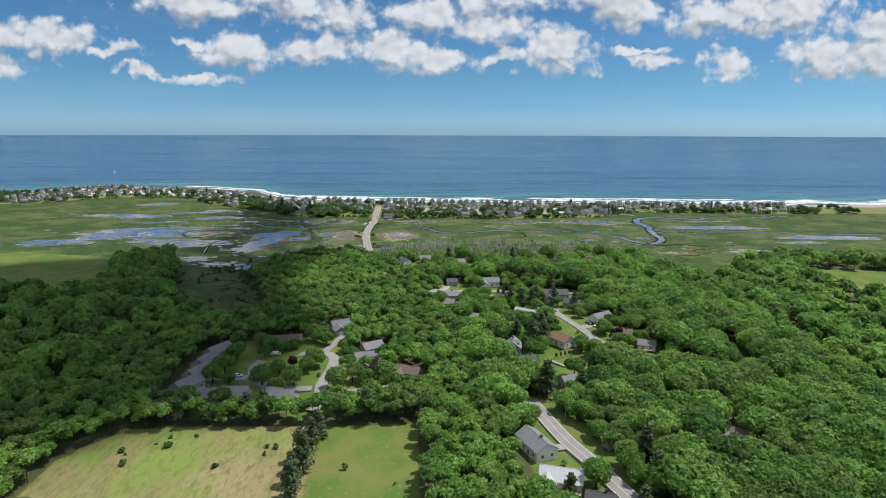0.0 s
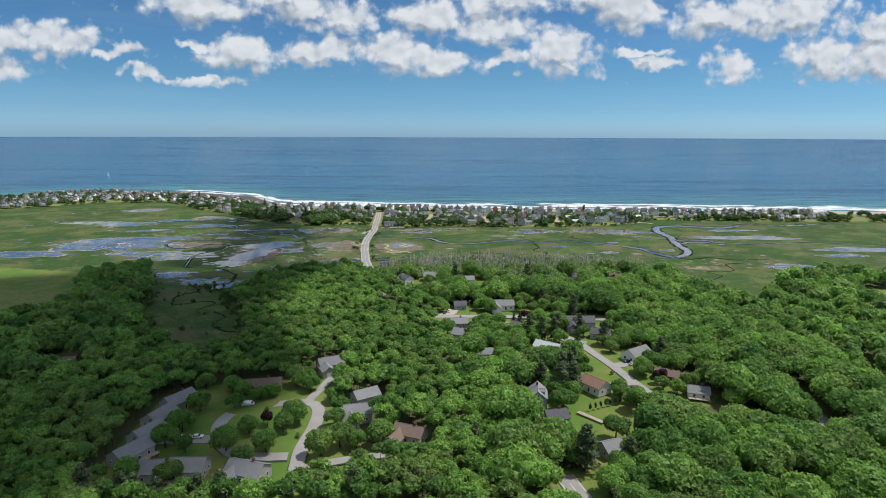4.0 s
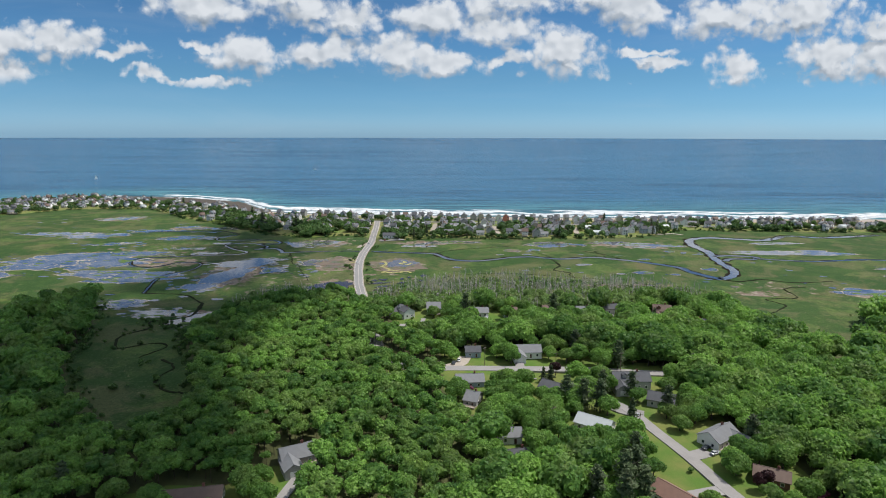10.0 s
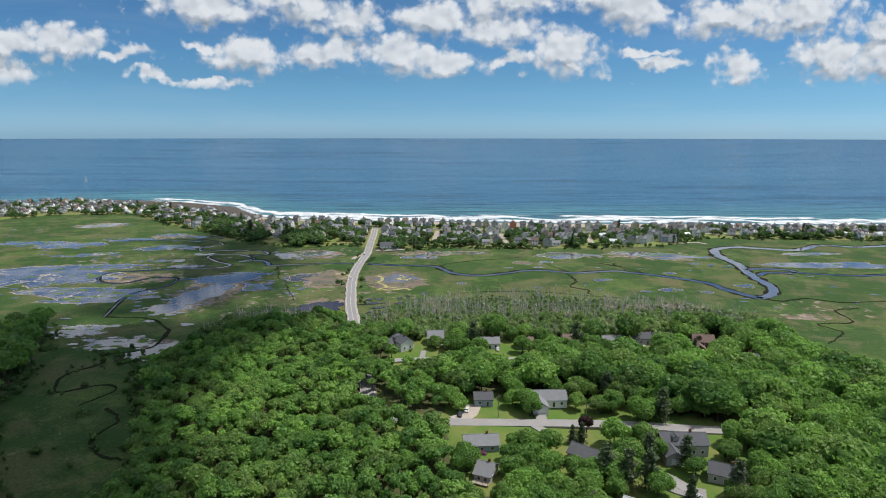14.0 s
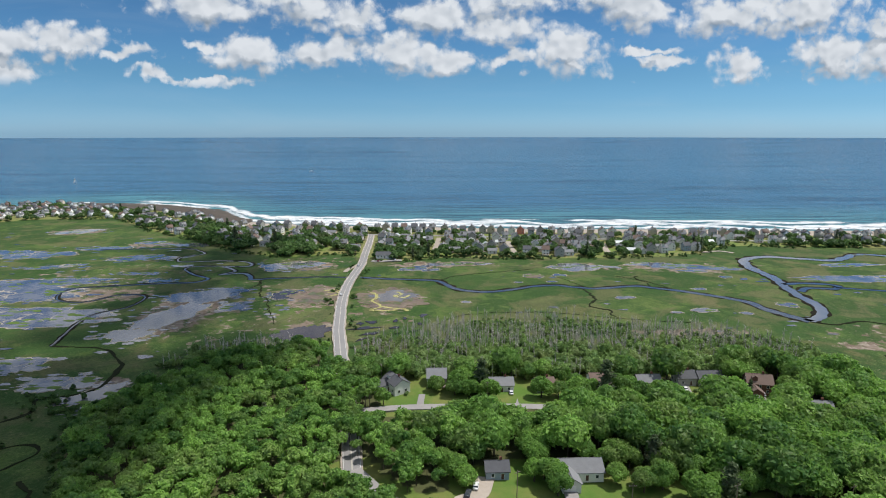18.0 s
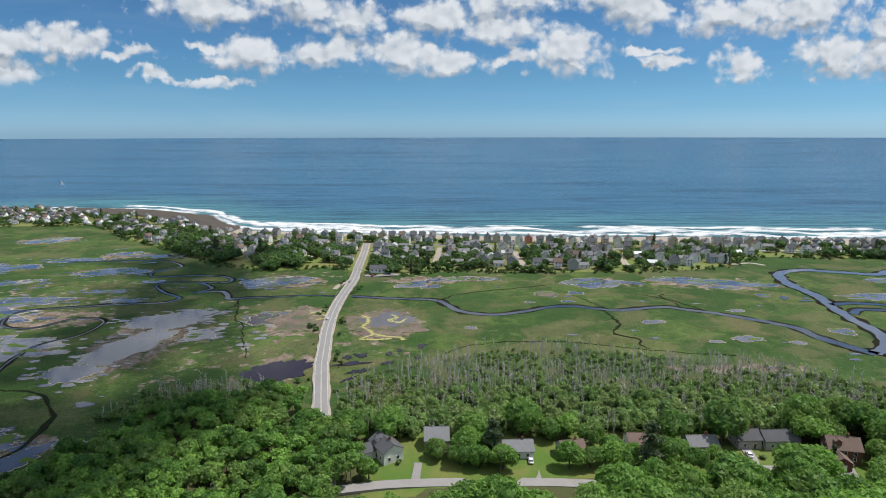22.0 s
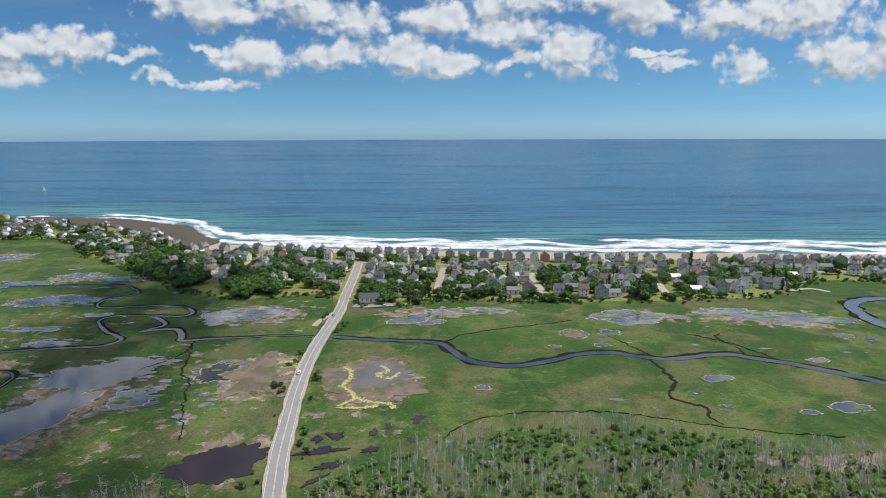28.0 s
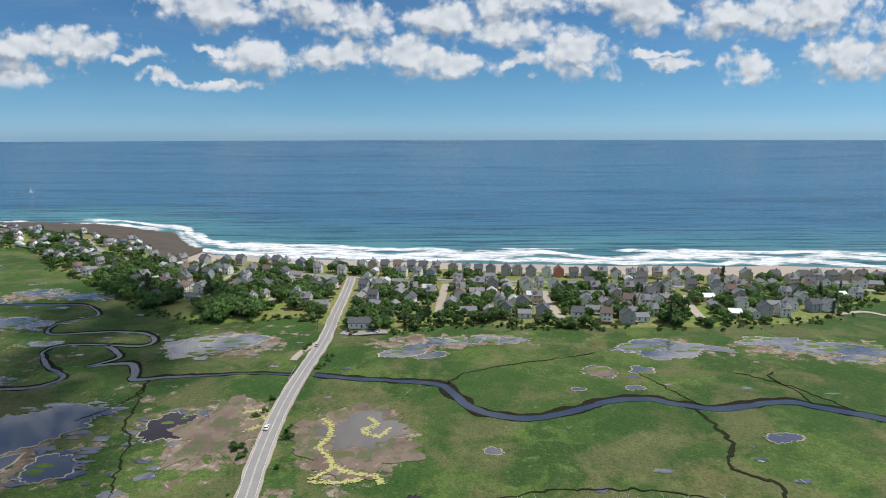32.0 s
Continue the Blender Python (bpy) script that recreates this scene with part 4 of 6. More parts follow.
# ---- roads ----
def road(line, width, mat, label, z=None):
    zz = (lambda x, y: float(ground_z(np.array(x), np.array(y))) + 0.5) if z is None else z
    ob = ribbon("road", line, width, zz, mat, 0.04, 3, 0.0, 0.9)
    return tagged(ob, label, "road", kind="structure")


def main_z(x, y):
    return max(2.1, float(ground_z(np.array(x), np.array(y))) + 0.35) + 0.6 * math.exp(-(((y - 748) / 30) ** 2))


road(MAIN, [6.7] * 8 + [5.6, 5.0], ASPHALT, "worn grey two-lane causeway road with painted lines", main_z)
ribbon("road_shoulder", MAIN, 8.2, lambda x, y: main_z(x, y) - 0.12, GRAVEL, 0.2, 6, 0.0, 1.0)
tagged(bpy.data.objects["road_shoulder"], "pale gravel shoulder of the causeway", "road shoulder", kind="structure")
for off, mat, wid in ((-3.05, PAINT_W, 0.14), (3.05, PAINT_W, 0.14), (-0.15, PAINT_Y, 0.13), (0.15, PAINT_Y, 0.13)):
    line = []
    for a, b in zip(MAIN, MAIN[1:]):
        t = (Vector(b) - Vector(a)).normalized()
        line.append((a[0] - t.y * off, a[1] + t.x * off))
    ob = ribbon("road_marking", line, wid, lambda x, y: main_z(x, y) + 0.012, mat, 0, 0, 0, 0.006)
    tagged(ob, "thin painted line along the causeway road", "road marking", kind="structure")
road(STREET, 6.2, DRIVE, "pale worn village street")
road(LANE, 5.0, DRIVE, "grey village lane between lawns")
road(SOUTH, 7.2, DRIVE, "grey village road with painted lines")
road(LOOP, 5.4, DRIVE, "pale loop road among the terraced houses")
road(EAST, 5.0, DRIVE, "narrow lane half hidden by trees")
road(NORTH, 4.8, DRIVE, "shaded lane under trees")
for off, mat in ((-3.1, PAINT_W), (3.1, PAINT_W), (0.0, PAINT_Y)):
    line = []
    for a, b in zip(SOUTH, SOUTH[1:]):
        t = (Vector(b) - Vector(a)).normalized()
        line.append((a[0] - t.y * off, a[1] + t.x * off))
    ob = ribbon("road_marking", line, 0.2, lambda x, y: float(ground_z(np.array(x), np.array(y))) + 0.512, mat, 0, 0, 0, 0.006)
    tagged(ob, "thin painted line along the village road", "road marking", kind="structure")
for k, line in enumerate(BEACH_ROADS):
    ob = ribbon("road", line, 6.0, lambda x, y: float(ground_z(np.array(x), np.array(y))) + 0.3, GRAVEL if k > 1 else ASPHALT, 0.06, k, 0, 0.4)
    tagged(ob, "pale sandy side street in the beach village" if k > 1 else "grey beach road behind the sea-front houses", "road", kind="structure")

# ---- trees ----
def leaf_quads(rng, pts, nrm, size):
    """A leafy triangle at each point, facing roughly along its normal."""
    m = len(pts)
    nrm = nrm + rng.normal(0, 0.6, (m, 3))
    nrm /= np.linalg.norm(nrm, axis=1, keepdims=True) + 1e-9
    side = np.cross(nrm, rng.normal(0, 1, (m, 3)))
    side /= np.linalg.norm(side, axis=1, keepdims=True) + 1e-9
    other = np.cross(nrm, side)
    s = size * rng.uniform(0.6, 1.4, (m, 1))
    v = np.stack([pts - side * s - other * s * 0.55, pts + side * s * rng.uniform(0.6, 1.2, (m, 1)) - other * s * 0.6, pts + other * s * 1.15 + side * s * rng.normal(0, 0.4, (m, 1))], 1)
    return v.reshape(-1, 3)


def halves(quads):
    """Quads cut into triangles."""
    q = np.asarray(quads)
    return np.concatenate([q[:, (0, 1, 2)], q[:, (0, 2, 3)]])


CUBE = np.array([(-1, -1, -1), (1, -1, -1), (1, 1, -1), (-1, 1, -1), (-1, -1, 1), (1, -1, 1), (1, 1, 1), (-1, 1, 1)], float) * 0.577
CUBE_Q = halves([(0, 3, 2, 1), (4, 5, 6, 7), (0, 1, 5, 4), (1, 2, 6, 5), (2, 3, 7, 6), (3, 0, 4, 7)])


def trunk_arrays(radius, height, sides=5, lean=(0, 0)):
    a = np.linspace(0, 2 * np.pi, sides, endpoint=False)
    v = []
    for k, s in ((0, 1.25), (0.25, 0.9), (1, 0.45)):
        v.append(np.stack([np.cos(a) * radius * s + lean[0] * k, np.sin(a) * radius * s + lean[1] * k, np.full(sides, height * k - (0.4 if k == 0 else 0))], 1))
    v = np.concatenate(v)
    q = [(r * sides + k, r * sides + (k + 1) % sides, (r + 1) * sides + (k + 1) % sides, (r + 1) * sides + k) for r in range(2) for k in range(sides)]
    return v, halves(q)


def broad_crown(seed, leaves, size, lobes=9, wide=5.0, tall=4.2, base=4.0):
    """A rounded, lobed crown: a shell of leaf clumps over dark inner masses."""
    rng = np.random.RandomState(seed)
    dirs = rng.normal(0, 1, (lobes, 3))
    dirs /= np.linalg.norm(dirs, axis=1, keepdims=True)
    dirs[:, 2] = np.abs(dirs[:, 2]) * 0.9 - 0.25
    at = dirs * rng.uniform(0.36, 0.64, (lobes, 1))
    at[0] = (0, 0, 0.3)
    rad = rng.uniform(0.30, 0.58, lobes)
    pick = rng.randint(0, lobes, leaves * 3)
    d = rng.normal(0, 1, (leaves * 3, 3)) + at[pick] * 1.2 + (0, 0, 0.35)
    d /= np.linalg.norm(d, axis=1, keepdims=True)
    p = at[pick] + d * rad[pick][:, None] * rng.uniform(0.82, 1.12, (leaves * 3, 1))
    inner = np.zeros(len(p), bool)
    for k in range(lobes):
        inner |= (np.linalg.norm(p - at[k], axis=1) < rad[k] * 0.84) & (pick != k)
    ok = np.flatnonzero(~inner)[:leaves]
    p, d = p[ok], d[ok]
    scale = np.array((wide, wide, tall))
    v = leaf_quads(rng, p * scale, d, size)
    q = np.arange(len(v)).reshape(-1, 3)
    pieces = [(v, q)]
    for k in range(lobes):
        pieces.append(((CUBE * rad[k] * 0.95 + at[k]) * scale, CUBE_Q))
    v, q = join(pieces)
    v[:, 2] += base + tall * 0.75
    return v, q


def pine_crown(seed, leaves, size, wide=3.2, tall=13.0, base=2.0, dense=0.75):
    """Whorls of drooping boughs round a straight stem, uneven and open."""
    rng = np.random.RandomState(seed)
    tiers = int(tall / 1.3)
    h = rng.randint(0, tiers, leaves) / tiers
    a = rng.randint(0, 7, leaves) * (2 * np.pi / 7) + h * 9 + rng.normal(0, 0.22, leaves)
    reach = wide * (1 - h) ** dense * (0.75 + 0.35 * np.sin(a * 2 + h * 20 + seed)) + 0.35
    r = reach * rng.uniform(0.15, 1.0, leaves) ** 0.6
    p = np.stack([np.cos(a) * r, np.sin(a) * r, base + h * tall + rng.normal(0, 0.2, leaves) - 0.12 * r], 1)
    d = np.stack([np.cos(a) * 0.5, np.sin(a) * 0.5, np.full(leaves, 0.9)], 1)
    v = leaf_quads(rng, p, d, size)
    pieces = [(v, np.arange(len(v)).reshape(-1, 3))]
    for k in range(4):
        f = k / 4
        pieces.append((CUBE * (wide * 0.55 * (1 - f), wide * 0.55 * (1 - f), tall * 0.16) + (0, 0, base + tall * (f + 0.12)), CUBE_Q))
    return join(pieces)


def snag_arrays(seed, height, twigs):
    """A bare dead tree: tapered stem and thin broken branches."""
    rng = np.random.RandomState(seed)
    pieces = [trunk_arrays(0.14, height, 4, rng.normal(0, 0.3, 2))]
    for _ in range(twigs):
        z, a, ln = height * rng.uniform(0.35, 0.95), rng.uniform(0, 6.28), height * rng.uniform(0.1, 0.26)
        v, q = trunk_arrays(0.065, ln, 3)
        m = np.array(Euler((rng.uniform(0.5, 1.2), 0, a)).to_matrix())
        pieces.append((v @ m.T + (0, 0, z), q))
    return join(pieces)


def plant(name, spots, kinds, mats, label, category):
    """One joined mass of many plants. spots: x, y, z, size, kind, tint."""
    allv, allq, alli, allt, o = [], [], [], [], 0
    spots = np.asarray(spots, float)
    rng = np.random.RandomState(len(spots))
    for k, (tv, tq, mi) in enumerate(kinds):
        s = spots[spots[:, 4] == k]
        if not len(s):
            continue
        a = rng.uniform(0, 6.28, len(s))
        c, sn = np.cos(a)[:, None], np.sin(a)[:, None]
        sc = s[:, 3:4]
        x = (tv[None, :, 0] * c - tv[None, :, 1] * sn) * sc + s[:, 0:1]
        y = (tv[None, :, 0] * sn + tv[None, :, 1] * c) * sc + s[:, 1:2]
        z = tv[None, :, 2] * sc * rng.uniform(0.88, 1.12, (len(s), 1)) + s[:, 2:3]
        v = np.stack([x, y, z], 2).reshape(-1, 3)
        q = (tq[None] + (np.arange(len(s)) * len(tv))[:, None, None] + o).reshape(-1, 3)
        o += len(v)
        allv.append(v)
        allq.append(q)
        alli.append(np.tile(mi, len(s)))
        allt.append(np.repeat(s[:, 5], len(tv)))
    me = fast_mesh(name, np.concatenate(allv), np.concatenate(allq), mats, np.concatenate(alli), [("tint", np.concatenate(allt))])
    return tagged(new(name, me), label, category, kind="stuff")


def with_trunk(crown, radius, height, leaf):
    tv, tq = trunk_arrays(radius, height)
    v, q = join([crown, (tv, tq)])
    return v, q, np.concatenate([np.full(len(crown[1]), leaf), np.full(len(tq), 2)])


# kinds: broadleaf near, pine near, broadleaf far, pine far, shrub
NEAR = [with_trunk(broad_crown(10 + k, 230, 0.62, 7, 5.4, 4.4, 6.5), 0.2, 8, 0) for k in range(7)] + \
       [with_trunk(pine_crown(30 + k, 400, 0.6, 4.4, 12.0, 4.0, 0.6), 0.2, 14, 1) for k in range(2)]
GRAND = [with_trunk(broad_crown(20 + k, 650, 0.47, 16, 5.6, 5.0, 2.6), 0.25, 6, 0) for k in range(6)] + [with_trunk(pine_crown(36, 520, 0.55, 4.4, 14.0, 2.0, 0.6), 0.2, 14, 1)]
YOUNG = [with_trunk(broad_crown(66 + k, 95, 1.0, 6, 4.6, 5.2, 0.6), 0.2, 4, 0) for k in range(4)]
FAR = [with_trunk(broad_crown(50 + k, 160, 1.02, 6, 6.4, 5.0, 3.0), 0.22, 6, 0) for k in range(6)] + \
      [with_trunk(pine_crown(70 + k, 150, 0.95), 0.2, 12, 1) for k in range(2)]
TOWN = [with_trunk(broad_crown(60 + k, 120, 0.98, 7, 5.4, 4.6, 0.6), 0.22, 4, 0) for k in range(4)] + [with_trunk(pine_crown(76, 120, 0.9), 0.2, 12, 1)]
SHRUB = [with_trunk(broad_crown(80 + k, 58, 0.46, 5, 1.5, 1.3, 0.1), 0.05, 1, 0) for k in range(4)]
SNAG = [(*snag_arrays(90 + k, 5.6 + k * 0.7, 10), None) for k in range(6)]
SNAG = [(v, q, np.zeros(len(q), int)) for v, q, _ in SNAG]


# houses inland: x, y, turn, width, depth, eaves, wall, roof, wing
HOUSES = [
    (26, 413.5, 2, 13, 8, 3.0, 2, 1, 0), (60, 451, 0, 15, 9, 3.2, 0, 1, 1), (31, 452, 0, 8, 7, 3, 2, 2, 0), (26, 394, -25, 6, 9, 2.8, 1, 1, 0), (65, 402, -42, 14, 8, 3, 1, 2, 0),
    (102, 409, -3, 17, 9, 4.4, 1, 2, 1), (109, 389, -28, 11, 8, 3.2, 1, 2, 0), (73, 368, -38, 14, 8.5, 3, 0, 5, 0), (118, 356, 32, 14, 9, 3.5, 0, 1, -1), (131, 527, 0, 9, 8, 3.6, 1, 2, 0),
    (143, 526, 0, 13, 8, 3.6, 1, 2, 0), (161, 516, -14, 11, 8, 5, 3, 3, 1), (-7, 524, -60, 12, 8, 4.5, 0, 2, 1), (12, 531, 0, 9, 10, 4.2, 1, 1, 0), (42, 523, 0, 11, 8, 3.2, 0, 1, 0)]
HOUSES_SOUTH = [
    (62, 522, 8, 9, 8, 3.2, 2, 3, 0), (90, 526, 0, 11, 8, 3.4, 0, 3, 0), (112, 524, 0, 11, 8, 3.0, 1, 1, 0), (173, 492, -10, 11, 9, 3.5, 1, 1, 0), (84, 318, -58, 12, 8.5, 3.4, 0, 4, 0),
    (54, 304, 80, 11, 8, 5.0, 2, 1, 0), (58, 287, 10, 9, 8, 3.4, 2, 2, 0), (73, 262, 20, 8, 8, 3.0, 1, 1, 0), (129, 309, -20, 9, 7, 2.8, 0, 1, 0), (123, 329, -30, 11, 7, 2.8, 3, 3, 0),
    (37, 361, 0, 9, 7, 3, 0, 1, 0), (38, 346, 10, 9, 6, 2.8, 1, 2, 0), (46, 206, -70, 15, 9, 3.6, 0, 1, 0), (50, 184, -18, 14, 9, 3.2, 0, 5, 1), (59, 170, -20, 9, 8, 3.2, 1, 2, 0)]
HOUSES_WEST = [
    (124, 207, -30, 10, 8, 3.2, 2, 3, 0), (116, 205, 10, 8, 7, 3, 1, 1, 0), (-71, 322, 8, 18, 8, 3.2, 1, 3, 0), (-43, 347, 25, 12, 9, 3.4, 1, 1, 1), (-24, 292, 10, 11, 9, 3.8, 1, 1, 1),
    (-22, 308, 30, 11, 8, 3.6, 1, 1, 0), (-2, 274, -25, 12, 8, 3.4, 1, 3, 1), (-178, 352, 15, 12, 8, 3.4, 1, 3, 0), (-104, 264, 62, 13, 9, 3.4, 1, 1, 0), (-104, 278, 66, 12, 9, 3.4, 1, 1, 0),
    (-105, 292, 70, 12, 9, 3.4, 1, 1, 0), (-103, 307, 58, 13, 9, 3.4, 1, 1, 0), (-93, 252, 2, 12, 9, 3.4, 1, 1, 0), (-79, 253, -2, 12, 9, 3.4, 1, 1, 0), (-58, 250, -20, 13, 9, 3.4, 1, 1, 1)]
HOUSES = [(x, y - (4.0 if k < 30 else 2.0), *more) for k, (x, y, *more) in enumerate(HOUSES + HOUSES_SOUTH + HOUSES_WEST)]


def clear_of(xs, ys, front=17, side=9.5):
    """True where a tree may stand: off the roads, and not on or just inland of a house."""
    ok = np.ones(xs.shape, bool)
    for line, w in ROADS:
        ok &= (away(xs, ys, line) > w / 2 + 3.5) | ((line is MAIN) & (ys < 541)) | ((line is NORTH) & (xs < -12))
    for x, y, turn, w, d, *_ in HOUSES:
        ok &= ~((np.abs(xs - x) < w / 2 + 3.0) & (ys > y - front) & (ys < y + d / 2 + 5))
    ok &= ~((xs > -22) & (xs < 70) & (ys > 482) & (ys < 500))
    for x, y, r in ((171, 276, 7), (170, 262, 8), (130, 229, 9), (123, 222, 7), (122, 240, 6), (106, 190, 6), (152, 340, 6), (186, 226, 7)):
        ok &= np.hypot(xs - x, ys - y) > r
    return ok


WOODED = []
for west, step in ((True, 5.1), (False, 8.4)):
    tx, ty = scatter(-160, 205, 135, 600, step, 1 if west else 3)
    keep = (tx < np.interp(ty, [135, 300, 470, 520], [40, 28, 8, -20])) == west
    WOODED.append((tx[keep], ty[keep], np.full(int(keep.sum()), west)))
tx, ty, small = (np.concatenate(k) for k in zip(*WOODED))
ok = inside(tx, ty, INLAND) & ~inside(tx, ty, HAY) & ~inside(tx, ty, CONDO) & ~inside(tx, ty, YARDS) & ~inside(tx, ty, NORTH_YARDS) & ~inside(tx, ty, EDGE) & clear_of(tx, ty)
tx, ty, small = tx[ok], ty[ok], small[ok]
rng = np.random.RandomState(5)


def spots_of(tx, ty, n_broad, n_pine, pine_share, rng, low=0.85, high=1.25):
    pine = np.array([noise.noise((x * 0.02, y * 0.02, 3.3)) for x, y in zip(tx, ty)]) * 0.02 + rng.uniform(0, 1, len(tx)) < pine_share
    kind = np.where(pine, n_broad + rng.randint(0, n_pine, len(tx)), rng.randint(0, n_broad, len(tx)))
    tint = np.clip(np.array([noise.noise((x * 0.015, y * 0.015, 8.8)) for x, y in zip(tx, ty)]) * 0.5 + rng.normal(0.45, 0.36, len(tx)), 0, 1)
    size = rng.uniform(low, high, len(tx)) * np.where(pine, 1.0, 1.0)
    return np.stack([tx, ty, ground_z(tx, ty), size, kind, tint], 1)


fine = spots_of(tx[small], ty[small], 7, 2, 0.004, rng, 0.52, 0.9)
grand = spots_of(tx[~small], ty[~small], 6, 1, 0.004, rng, 0.85, 1.62)
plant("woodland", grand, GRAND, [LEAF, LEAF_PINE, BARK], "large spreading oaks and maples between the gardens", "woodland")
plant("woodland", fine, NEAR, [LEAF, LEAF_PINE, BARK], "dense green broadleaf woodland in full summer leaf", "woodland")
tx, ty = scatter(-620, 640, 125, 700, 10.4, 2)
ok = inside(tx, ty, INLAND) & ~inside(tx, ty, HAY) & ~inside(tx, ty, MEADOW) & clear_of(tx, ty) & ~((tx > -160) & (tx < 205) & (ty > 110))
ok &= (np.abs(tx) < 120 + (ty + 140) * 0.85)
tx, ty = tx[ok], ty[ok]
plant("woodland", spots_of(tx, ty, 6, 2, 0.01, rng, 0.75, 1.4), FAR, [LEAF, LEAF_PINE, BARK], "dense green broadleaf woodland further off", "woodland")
tx, ty = scatter(-330, 330, -70, 128, 16.0, 4)
ok = ~inside(tx, ty, HAY) & (away(tx, ty, SOUTH) > 9)
plant("woodland", spots_of(tx[ok], ty[ok], 6, 2, 0.01, rng, 1.0, 1.6), FAR, [LEAF, LEAF_PINE, BARK], "green broadleaf woodland inland of the hay field", "woodland")

# the marsh edge: dead silver stems standing among young growth
tx, ty = scatter(-135, 230, 525, 636, 2.9, 7)
ok = inside(tx, ty, EDGE) | inside(tx, ty, EDGE_WEST)
tx, ty = tx[ok], ty[ok]
rng = np.random.RandomState(12)
grey = np.array([noise.noise((x * 0.03, y * 0.03, 5.1)) for x, y in zip(tx, ty)])
depth_in = np.where(tx > -40, (ty - 546 + np.abs(tx - 90) * 0.12) / 55, 0.6)
chance = rng.uniform(0, 1, len(tx))
dead = chance < np.clip(0.2 + 0.33 * depth_in + grey * 0.8, 0.08, 0.75)
s = np.stack([tx, ty, ground_z(tx, ty), rng.uniform(0.55, 1.15, len(tx)), rng.randint(0, 6, len(tx)), rng.uniform(0, 1, len(tx))], 1)
plant("dead_trees", s[dead], SNAG, [DEADWOOD], "bare silver-grey dead trees along the marsh edge", "dead trees")
belt = ~dead & (chance > 0.66) & (depth_in < 0.95) & clear_of(tx, ty)
b = spots_of(tx[belt], ty[belt], 4, 1, -1.0, rng, 0.3, 0.66)
b[:, 3] *= np.clip(1.5 - 0.95 * depth_in[belt], 0.5, 1.5)
b[:, 5] = np.clip(b[:, 5] + 0.2, 0, 1)
plant("young_trees", b, YOUNG, [LEAF_SHRUB, LEAF_PINE, BARK], "light green young trees behind the marsh edge", "trees")
young = ~dead & ~belt & clear_of(tx, ty) & (rng.uniform(0, 1, len(tx)) < np.clip(1.1 - 0.3 * depth_in, 0.3, 1))
s[:, 4] = rng.randint(0, 4, len(tx))
s[:, 3] = rng.uniform(0.6, 1.9, len(tx)) * np.clip(1.2 - 0.45 * depth_in, 0.6, 1.2)
plant("marsh_edge_scrub", s[young], SHRUB, [LEAF_SHRUB, LEAF_PINE, BARK], "light green young scrub among the dead trees", "scrub")

# ---- houses ----
WALLS = [plain("white_clapboard", (0.70, 0.70, 0.67), 0.7, 0.06, 0.5), plain("grey_shingle_wall", (0.38, 0.37, 0.355), 0.85, 0.12, 0.8),
         plain("blue_grey_clapboard", (0.30, 0.36, 0.42), 0.75, 0.08, 0.5), plain("brown_stained_wall", (0.16, 0.085, 0.06), 0.85, 0.15, 0.8),
         plain("tan_clapboard", (0.48, 0.42, 0.33), 0.75, 0.08, 0.5), plain("coral_painted_wall", (0.55, 0.2, 0.15), 0.75, 0.08, 0.5)]
ROOFS = [plain("black_shingle_roof", (0.06, 0.06, 0.065), 0.9, 0.18, 0.5, fine=3.0), plain("grey_shingle_roof", (0.20, 0.203, 0.21), 0.9, 0.15, 0.5, fine=3.0),
         plain("dark_grey_shingle_roof", (0.095, 0.097, 0.105), 0.9, 0.16, 0.5, fine=3.0), plain("brown_shingle_roof", (0.16, 0.115, 0.095), 0.9, 0.16, 0.5, fine=3.0),
         plain("red_brown_shingle_roof", (0.215, 0.13, 0.10), 0.9, 0.16, 0.5, fine=3.0), plain("pale_metal_roof", (0.44, 0.47, 0.47), 0.5, 0.07, 0.4, 0.1)]
WALL_WORDS = ["white clapboard", "grey shingle", "blue-grey clapboard", "brown-stained", "tan clapboard", "coral-painted"]
ROOF_WORDS = ["black shingle", "grey shingle", "dark grey shingle", "brown shingle", "red-brown shingle", "pale metal"]
DECK = plain("weathered_deck_boards", (0.33, 0.28, 0.23), 0.85, 0.15, 0.8)
DOOR = plain("dark_front_door", (0.10, 0.05, 0.045), 0.5, 0.1, 0.8)


def window_mesh(name, mats, glazed):
    """One connected moulding: outer box, front rim, reveal, and the glass at its back where glazed."""
    bm = bmesh.new()

    def ring(w, h, y):
        return [bm.verts.new(p) for p in ((-w, y, -h), (w, y, -h), (w, y, h), (-w, y, h))]

    back, front, rim, deep = ring(0.58, 0.72, 0.03), ring(0.58, 0.72, -0.07), ring(0.48, 0.62, -0.07), ring(0.48, 0.62, -0.02)
    for a, b in ((back, front), (front, rim), (rim, deep)):
        for k in range(4):
            bm.faces.new((a[k], a[(k + 1) % 4], b[(k + 1) % 4], b[k]))
    if glazed:
        bm.faces.new(deep).material_index = 1
    return bm_mesh(name, bm, mats)


WINDOW_FRAME, WINDOW_WHOLE = window_mesh("window_frame", [TRIM], False), window_mesh("window", [TRIM, GLASS], True)
bm = bmesh.new()
add_box(bm, -0.48, -0.025, -0.62, 0.48, -0.01, 0.62)
PANE = bm_mesh("pane", bm, GLASS)
bm = bmesh.new()
add_box(bm, -0.5, -0.05, 0, 0.5, 0.03, 2.05)
add_box(bm, -0.6, -0.03, 0, -0.5, 0.03, 2.15, 1)
add_box(bm, 0.5, -0.03, 0, 0.6, 0.03, 2.15, 1)
